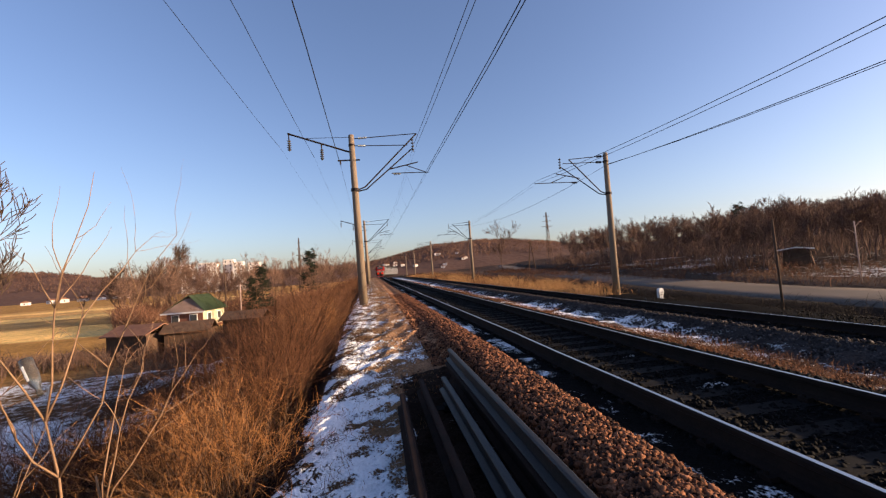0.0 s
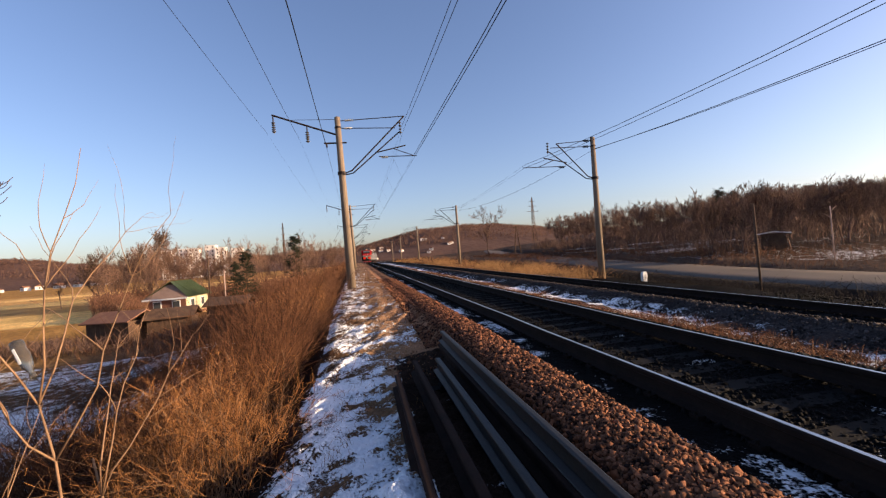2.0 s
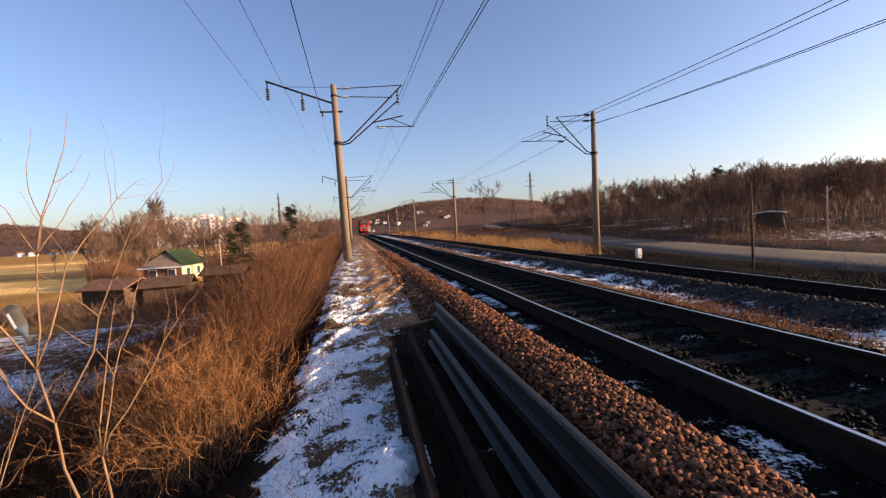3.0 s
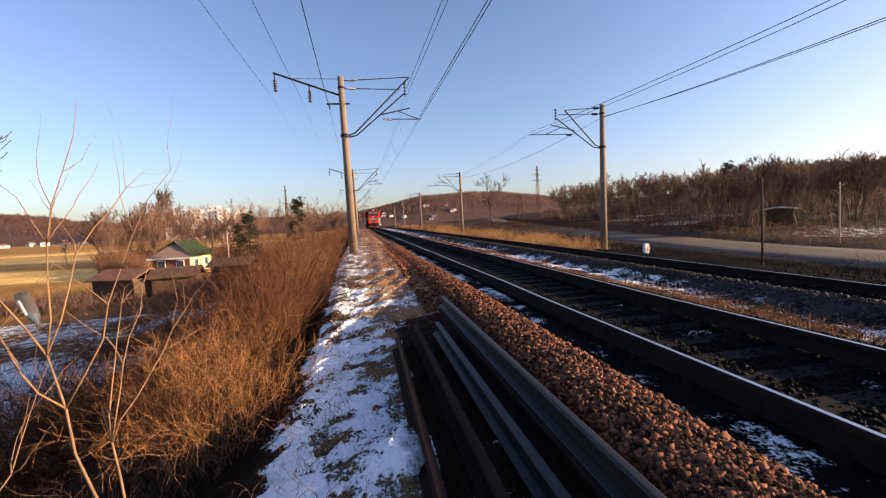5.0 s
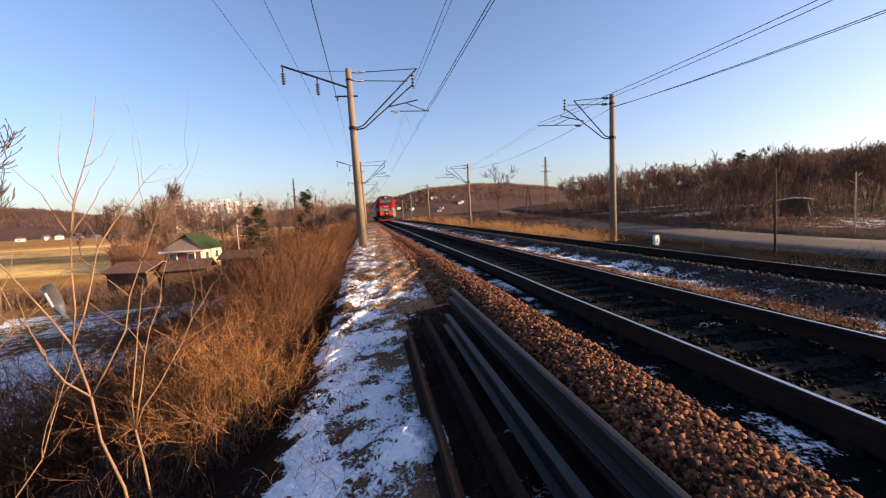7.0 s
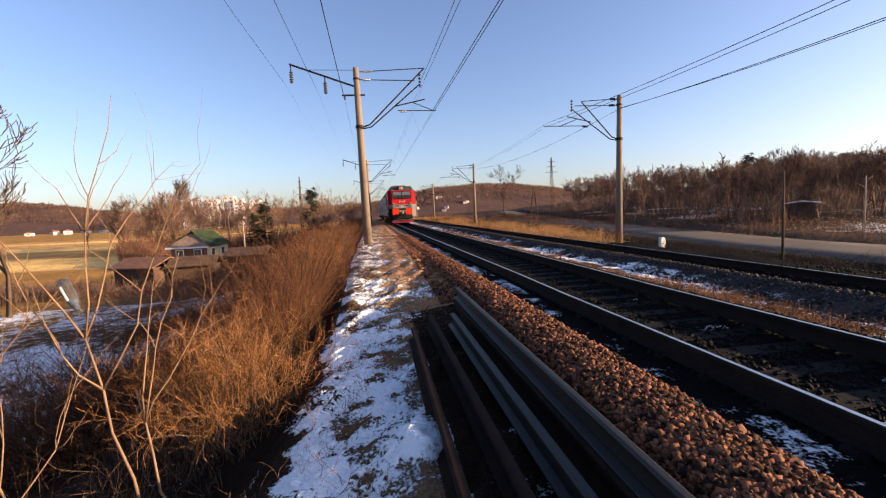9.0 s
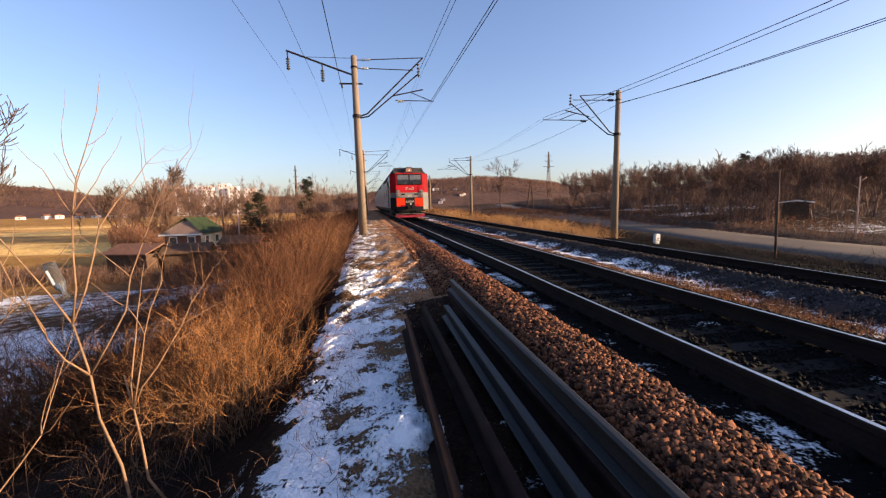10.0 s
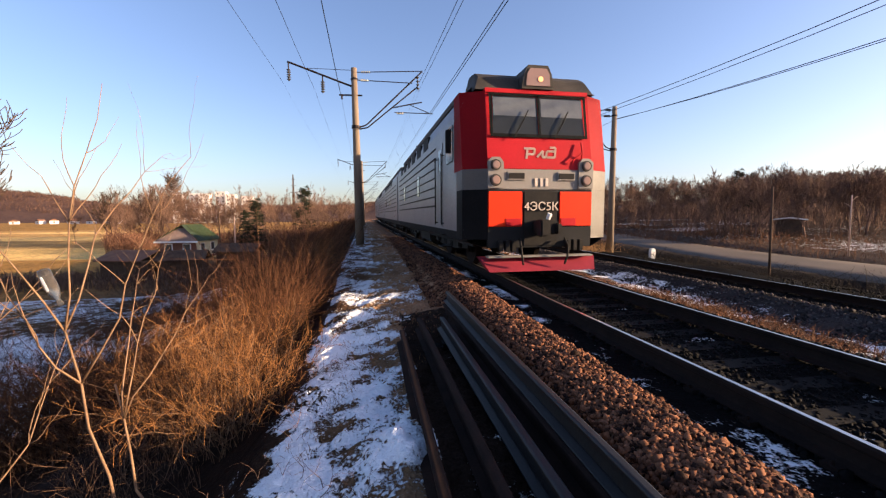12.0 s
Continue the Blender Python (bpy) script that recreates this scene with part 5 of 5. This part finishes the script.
def woods():
    rng = random.Random(11)
    kinds = [bare_tree("bare_tree", "leafless dark brown deciduous tree", 9.0, 100 + k, "forest", 5, 4, 0.017, "trees of the roadside wood") for k in range(5)]
    skyline = lambda r: np.interp(r, [0.40, 0.47, 0.63, 0.87, 1.0, 1.2, 1.44, 2.0], [5.5, 7.0, 9.0, 9.3, 10.6, 12.4, 12.4, 14])
    first = set()
    n = 0
    for k in range(300):
        r, y = rng.uniform(0.42, 1.75), rng.uniform(32, 110)
        x = r * y
        if x < road_middle(y) + float(bend(y)) + 6.5 or x > 150:
            continue
        g = at_ground(x, y)
        top = 1.275 + (skyline(r) - 1.275) * y / 100
        s = max(0.45, (top - g) / 9.0 * rng.uniform(0.78, 1.08))
        s = min(s, 1.9)
        ob = rng.choice(kinds)
        if ob.name not in first:
            first.add(ob.name)
            place(ob, x, y, rng.uniform(0, 360), s)
        else:
            copy_scaled(ob, x, y, rng.uniform(0, 360), s)
        n += 1
    left = [bare_tree("bare_tree", "leafless brown deciduous tree by the fields", 11.0, 120 + k, "fieldtwig", 5, 4, 0.014, "trees beyond the house") for k in range(3)]
    first = set()
    for k in range(80):
        r, y = rng.uniform(-0.64, -0.06), rng.uniform(84, 150)
        x = r * y
        top = np.interp(r, [-0.64, -0.5, -0.45, -0.38, -0.28, -0.15, -0.06], [4.2, 5.8, 7.4, 5.6, 5.8, 6.0, 5.0])
        s = (1.275 + (top - 1.275) * y / 100 - at_ground(x, y)) / 11.0 * rng.uniform(0.6, 1.05)
        ob = rng.choice(left)
        if ob.name not in first:
            first.add(ob.name)
            place(ob, x, y, rng.uniform(0, 360), s)
        else:
            copy_scaled(ob, x, y, rng.uniform(0, 360), s)
    big = bare_tree("bare_tree", "tall spreading leafless tree by the meadow", 12.0, 140, "bark", 5, 4, 0.016, "single bare trees")
    place(big, -24.6, 31, 0, 1.1)
    copy_scaled(big, -46, 104, 90, 1.30)
    copy_scaled(kinds[2], 30.9, 100, 200, 1.15)
    copy_scaled(big, -55, 100, 30, 0.95)
    pine = conifer("dark green pine standing among bare trees", 8.5, 150)
    place(pine, 66, 66, 0, 1.05)
    copy_scaled(pine, 70, 67, 90, 0.95)
    copy_scaled(pine, -18, 69, 30, 1.05)
    copy_scaled(pine, -20.5, 72, 140, 0.85)
    copy_scaled(pine, -15.5, 101, 60, 1.55)


woods()


# ---------------------------------------------------------------- houses and small things
def house():
    ob = thing("house", "small old house with green metal roof and pale front hip", "house", m=pose(-27.1, 63.5, -4.5, 0, 0, -6))
    w, d, e, r = 2.45, 6.4, 2.85, 5.0
    bm = bmesh.new()
    prism(bm, [(-w, 0), (w, 0), (w, e), (-w, e)], "y", 0, d)
    part("wall", bm, M["brickwall"], ob)
    hip, over = 1.5, w + 0.55
    bm = bmesh.new()
    bm.faces.new([bm.verts.new(p) for p in ((-over, -0.5, e - 0.12), (over, -0.5, e - 0.12), (0.45, hip * 0.75, r - 0.42), (-0.45, hip * 0.75, r - 0.42))])
    bmesh.ops.solidify(bm, geom=bm.faces[:], thickness=0.08)
    part("hip_slope", bm, M["roofpink"], ob, "faded pinkish front slope of the roof")
    bm = bmesh.new()
    prism(bm, [(-0.45, r - 0.42), (0.45, r - 0.42), (0, r)], "y", hip * 0.75, hip * 0.75 + 0.08)
    part("gablet", bm, M["plank"], ob, "dark little gable under the ridge")
    bm = bmesh.new()
    box(bm, -over, over, -0.56, -0.50, e - 0.30, e - 0.08)
    part("eave_board", bm, M["white"], ob, "pale eave board")
    for s in (-1, 1):
        bm = bmesh.new()
        bm.faces.new([bm.verts.new(p) for p in ((0, hip * 0.65, r + 0.05), (s * over, -0.5, e - 0.08), (s * over, d + 0.35, e - 0.08), (0, d + 0.35, r + 0.05))][::s])
        bmesh.ops.solidify(bm, geom=bm.faces[:], thickness=0.07)
        roof = part("roof_slope", bm, M["roofgreen"], ob, "weathered green metal roof")
        for k in range(1, 13):
            y = hip + k * (d + 0.2 - hip) / 12
            bm = bmesh.new()
            prism(bm, [(0, r + 0.06), (0, r + 0.11), (s * over, e - 0.02), (s * over, e - 0.07)], "y", y - 0.02, y + 0.02)
            part("seam", bm, M["roofgreen"], roof)
    bm = bmesh.new()
    box(bm, w + 0.005, w + 0.03, 0.1, d - 0.1, 0.6, e - 0.1)
    part("side_boarding", bm, M["cream"], ob, "cream side wall")
    for y in (1.7, 4.6):
        bm = bmesh.new()
        box(bm, w + 0.02, w + 0.08, y - 0.55, y + 0.55, 1.2, 2.45, 0.01)
        fr = part("window", bm, M["white"], ob)
        bm = bmesh.new()
        box(bm, w + 0.05, w + 0.09, y - 0.45, y + 0.45, 1.3, 2.35)
        part("pane", bm, M["window"], fr)
    for x in (-1.3, 1.2):
        bm = bmesh.new()
        box(bm, x - 0.55, x + 0.55, -0.07, 0.02, 1.1, 2.4, 0.01)
        fr = part("window", bm, M["white"], ob)
        bm = bmesh.new()
        box(bm, x - 0.45, x + 0.45, -0.09, 0.02, 1.2, 2.3)
        part("pane", bm, M["window"], fr)


house()


def shed(x, y, w, d, h, rz, roof, wall, label, peak=0.75):
    z = at_ground(x, y)
    ob = thing("shed", label, "shed", "sheds", pose(x, y, z - 0.1, 0, 0, rz))
    n = max(5, int(w / 0.45))
    for k in range(n):
        bm = bmesh.new()
        a = -w / 2 + w * k / n
        box(bm, a + 0.008, a + w / n - 0.008, 0, 0.05, 0, h * random.Random(k + int(x * 7)).uniform(0.95, 1.0))
        part("plank", bm, M[wall], ob)
    bm = bmesh.new()
    for q in ((-w / 2, -w / 2 + 0.06), (w / 2 - 0.06, w / 2)):
        box(bm, *q, 0.05, d, 0, h)
    box(bm, -w / 2, w / 2, d - 0.05, d, 0, h)
    part("wall", bm, M[wall], ob)
    bm = bmesh.new()
    prism(bm, [(-0.4, h - 0.05), (d / 2, h + peak), (d + 0.4, h - 0.05), (d + 0.4, h + 0.05), (d / 2, h + peak + 0.11), (-0.4, h + 0.05)], "x", -w / 2 - 0.3, w / 2 + 0.3)
    part("roof", bm, M[roof], ob)
    return ob


shed(-22.6, 41.5, 4.2, 3.4, 2.0, -18, "rust_roof", "plank", "old plank shed with a rusty roof by the house")
shed(-17.8, 42.0, 3.6, 2.6, 1.9, 8, "plank", "plank", "grey weathered lean-to shed by the house")
shed(-14.5, 47.0, 4.0, 2.4, 2.1, -8, "plank", "plank", "low plank outbuilding half hidden by shrubs")
shed(42.0, 34.5, 2.3, 2.0, 1.7, 40, "white", "plank", "small shed with a pale snow-bright roof at the wood's edge", 0.15)


def pole_thing(name, x, y, h, r, material, label, category, rx=0.0, ry=0.0, arm=False):
    z = at_ground(x, y)
    ob = thing(name, label, category, m=pose(x, y, z - 0.2, rx, ry, 0))
    part("shaft", rod(bmesh.new(), (0, 0, 0), (0, 0, h), r, r * 0.72, 10), M[material], ob, smooth=True)
    if arm:
        part("cross_arm", box(bmesh.new(), -0.5, 0.5, -0.05, 0.05, h - 0.35, h - 0.25), M["plank"], ob)
    return ob


pole_thing("utility_pole", 20.05, 18.0, 4.9, 0.06, "plank", "thin weathered wooden pole standing in the ditch", "pole", 0, -0.5)
pole_thing("birch_snag", 30.9, 22.3, 4.2, 0.045, "roofpink", "broken pale birch trunk beside the road", "tree trunk", 2, -3)
pole_thing("utility_pole", -15.4, 50.0, 6.0, 0.065, "roofpink", "pale wooden pole behind the house", "pole")
pole_thing("utility_pole", -19.7, 58.0, 7.6, 0.08, "plank", "wooden pole behind the house", "pole")


def birch_limbs():
    rng = np.random.default_rng(61)
    trunk = bpy.data.objects["birch_snag"]
    for k in range(6):
        z, a = 1.8 + 0.4 * k, rng.uniform(0, 6.28)
        p = Vector((0, 0, z))
        q = p + Vector((math.cos(a) * 0.55, math.sin(a) * 0.3, 0.35))
        tube("limb", [p, p.lerp(q, 0.5) + Vector((0, 0, 0.06)), q], [0.02, 0.014, 0.007], "roofpink", trunk)


birch_limbs()


def white_marker():
    x, y = 16.3, 22.0
    ob = thing("marker_post", "short white painted concrete marker post beside the track", "marker post", m=pose(x, y, at_ground(x, y) - 0.15))
    bm = bmesh.new()
    prism(bm, [(-0.16, 0), (0.16, 0), (0.16, 0.68), (0.11, 0.80), (-0.11, 0.80), (-0.16, 0.68)], "y", -0.11, 0.11)
    bmesh.ops.bevel(bm, geom=bm.edges[:], offset=0.02, segments=2, affect="EDGES")
    part("post", bm, M["white"], ob)
    bm = bmesh.new()
    box(bm, -0.06, 0.06, -0.125, -0.11, 0.42, 0.46)
    box(bm, -0.06, 0.06, -0.125, -0.11, 0.52, 0.56)
    part("number_bars", bm, M["black"], ob)


white_marker()


def a_frame(x, y, h):
    ob = thing("a_frame_pole", "weathered wooden A-shaped line pole", "pole", m=pose(x, y, at_ground(x, y) - 0.2))
    for s in (-1, 1):
        part("leg", rod(bmesh.new(), (s * 0.9, 0, 0), (s * 0.06, 0, h), 0.15, 0.11, 8), M["plank"], ob)
    part("brace", rod(bmesh.new(), (-0.6, 0, h * 0.35), (0.6, 0, h * 0.35), 0.07), M["plank"], ob)
    part("cross_arm", box(bmesh.new(), -0.8, 0.8, -0.06, 0.06, h - 0.4, h - 0.25), M["plank"], ob)


a_frame(37.8, 98, 7.6)


def pylon(x, y, z0, h, base, arms=1.0):
    ob = thing("lattice_pylon", "tall grey steel lattice power pylon far off", "pylon", "pylons", pose(x, y, z0))
    bm = bmesh.new()
    lv = [(base * (1 - 0.86 * t), h * t) for t in (0, 0.2, 0.38, 0.54, 0.68, 0.8, 0.9, 1.0)]
    for (a, za), (b, zb) in zip(lv, lv[1:]):
        for sx, sy in ((1, 1), (1, -1), (-1, 1), (-1, -1)):
            rod(bm, (sx * a, sy * a, za), (sx * b, sy * b, zb), 0.14, seg=4)
            rod(bm, (sx * a, sy * a, za), (-sx * b, sy * b, zb), 0.09, seg=4)
    part("tower", bm, M["greytwig"], ob)
    for t, w in ((0.68, 0.22), (0.80, 0.16), (0.91, 0.12)):
        bm = bmesh.new()
        rod(bm, (-h * w * arms, 0, h * t), (h * w * arms, 0, h * t), 0.16, seg=4)
        part("cross_arm", bm, M["greytwig"], ob)


pylon(118.5, 273, 6.0, 31, 1.4, 0.6)
pylon(-41, 230, -4.4, 29, 0.8, 0.25)


def far_houses():
    rng = random.Random(3)
    def block(x, y, z, w, d, h, rz, roof, rows, label, name, group):
        ob = thing(name, label, "house", group, pose(x, y, z, 0, 0, rz))
        part("wall", box(bmesh.new(), -w / 2, w / 2, 0, d, 0, h), M["farhouse"], ob)
        bm = bmesh.new()
        if roof:
            prism(bm, [(-w / 2 - 0.5, h), (w / 2 + 0.5, h), (0, h + w * 0.3)], "y", -0.5, d + 0.5)
        else:
            box(bm, -w / 2 - 0.3, w / 2 + 0.3, -0.3, d + 0.3, h, h + 0.6)
        part("roof", bm, M["rust_roof" if roof else "farhouse"], ob)
        for r in range(rows):
            for k in range(max(1, int(w / 6))):
                bx = -w / 2 + w * (k + 0.5) / max(1, int(w / 6))
                part("window", box(bmesh.new(), bx - 1.0, bx + 1.0, -0.08, 0.1, h * (r + 0.35) / rows, h * (r + 0.75) / rows), M["window"], ob)
    for k in range(14):
        x, d = rng.uniform(10, 190), rng.uniform(0.10, 0.42)
        block(x, 798 + d * 330, float(hill_z(hill_ahead, x, d)) - 1.0, rng.uniform(6, 9), 7, rng.uniform(4, 6), rng.uniform(-30, 30), True, 1, "small pale house on the far hillside", "far_house", "hillside houses")
    for k in range(7):
        block(-560 + k * 26 + rng.uniform(-8, 8), 760, -4.6, rng.uniform(9, 14), 9, rng.uniform(4, 6), rng.uniform(-30, 30), True, 1, "small pale house beyond the fields", "far_house", "houses beyond the fields")
    for k in range(6):
        block(-296 + k * 19, 700 + 14 * (k % 2), -4.6, 15, 14, rng.uniform(40, 50), rng.uniform(-12, 12), False, 8, "pale many-storeyed apartment block far off", "apartment_block", "apartment blocks")


far_houses()


# ---------------------------------------------------------------- ballast stones
def stone_shape(rng):
    c = np.array([(x, y, z) for x in (-1, 1) for y in (-1, 1) for z in (-1, 1)], float)
    return c * rng.uniform(0.35, 1.0, (8, 3)) * np.array([1.0, 0.75, 0.6])


STONE_FACES = np.array([[0, 1, 3, 2], [4, 6, 7, 5], [0, 4, 5, 1], [2, 3, 7, 6], [0, 2, 6, 4], [1, 5, 7, 3]])


def stone_field(name, n, u0, u1, y0, y1, size, material, parent, label, power=1.5, lift=0.3):
    rng = np.random.default_rng(len(name) * 7 + n)
    y = y0 + (y1 - y0) * rng.uniform(0, 1, n) ** power
    u = rng.uniform(u0, u1, n)
    base = np.stack([stone_shape(rng) for _ in range(60)])[rng.integers(0, 60, n)]
    ang = rng.uniform(0, 6.28, (n, 3)) * np.array([1, 0.35, 0.35])
    s = rng.gamma(9, size / 9, n)
    ca, sa = np.cos(ang), np.sin(ang)
    v = base * s[:, None, None]
    x1 = v[..., 0] * ca[:, :1] - v[..., 1] * sa[:, :1]
    y1_ = v[..., 0] * sa[:, :1] + v[..., 1] * ca[:, :1]
    z1 = v[..., 2]
    y2 = y1_ * ca[:, 1:2] - z1 * sa[:, 1:2]
    z2 = y1_ * sa[:, 1:2] + z1 * ca[:, 1:2]
    x3 = x1 * ca[:, 2:] + z2 * sa[:, 2:]
    z3 = -x1 * sa[:, 2:] + z2 * ca[:, 2:]
    v = np.stack([x3 + (u + bend(y))[:, None], y2 + y[:, None], z3 + (land(u, y) + s * lift)[:, None]], -1)
    f = STONE_FACES[None] + (np.arange(n) * 8)[:, None, None]
    ob = mesh_object(name, v.reshape(-1, 3), f.reshape(-1, 4), M[material], parent)
    tagged(ob, label, "ballast", kind="stuff")
    return ob


stone_field("shoulder_ballast", 36000, 1.40, 2.12, 0.6, 26, 0.0205, "stone", None, "reddish brown crushed-stone ballast shoulder", 1.6)
stone_field("shoulder_edge_ballast", 4000, 1.02, 1.42, 7.4, 26, 0.020, "stone", None, "reddish brown stones at the edge of the path", 1.3)
stone_field("track_ballast", 17000, 2.55, 5.3, 0.4, 26, 0.024, "oily", None, "oily crushed-stone ballast between the rails, blackened for their shade", 1.5, 0.0)
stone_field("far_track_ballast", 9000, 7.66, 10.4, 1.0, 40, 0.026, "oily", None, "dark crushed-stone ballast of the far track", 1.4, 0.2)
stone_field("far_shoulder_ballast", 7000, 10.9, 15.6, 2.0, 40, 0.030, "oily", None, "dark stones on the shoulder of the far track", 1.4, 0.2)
stone_field("strip_gravel", 9000, 6.5, 7.62, 2.0, 40, 0.024, "greystone", None, "grey gravel ridge beside the far track", 1.4, 0.2)
stone_field("strip_ballast", 4200, 5.2, 6.2, 1.5, 40, 0.022, "stone", None, "scattered brown stones between the tracks", 1.4, 0.2)
stone_field("path_stones", 700, 0.2, 1.3, 6.0, 30, 0.016, "stone", None, "small brown stones on the path", 1.3, 0.1)


def single_stones():
    heap = tagged(new("ballast_edge"), "loose reddish ballast stones beside the spare rails", "ballast", kind="structure")
    rng = np.random.default_rng(8)
    meshes = []
    for k in range(10):
        me = bpy.data.meshes.new("stone")
        me.from_pydata([tuple(p) for p in stone_shape(rng) * 0.023], [], [tuple(int(i) for i in f) for f in STONE_FACES])
        me.materials.append(M["stone_piece"])
        meshes.append(me)
    for k in range(300):
        u, y = rng.uniform(1.46, 2.05), 1.5 + 3.4 * rng.uniform() ** 1.3
        ob = new("stone", meshes[k % 10])
        ob.parent = heap
        ob.matrix_basis = pose(u, y, float(land(u, y)) + 0.024, rng.uniform(-40, 40), rng.uniform(-40, 40), rng.uniform(0, 360))


single_stones()


motions()
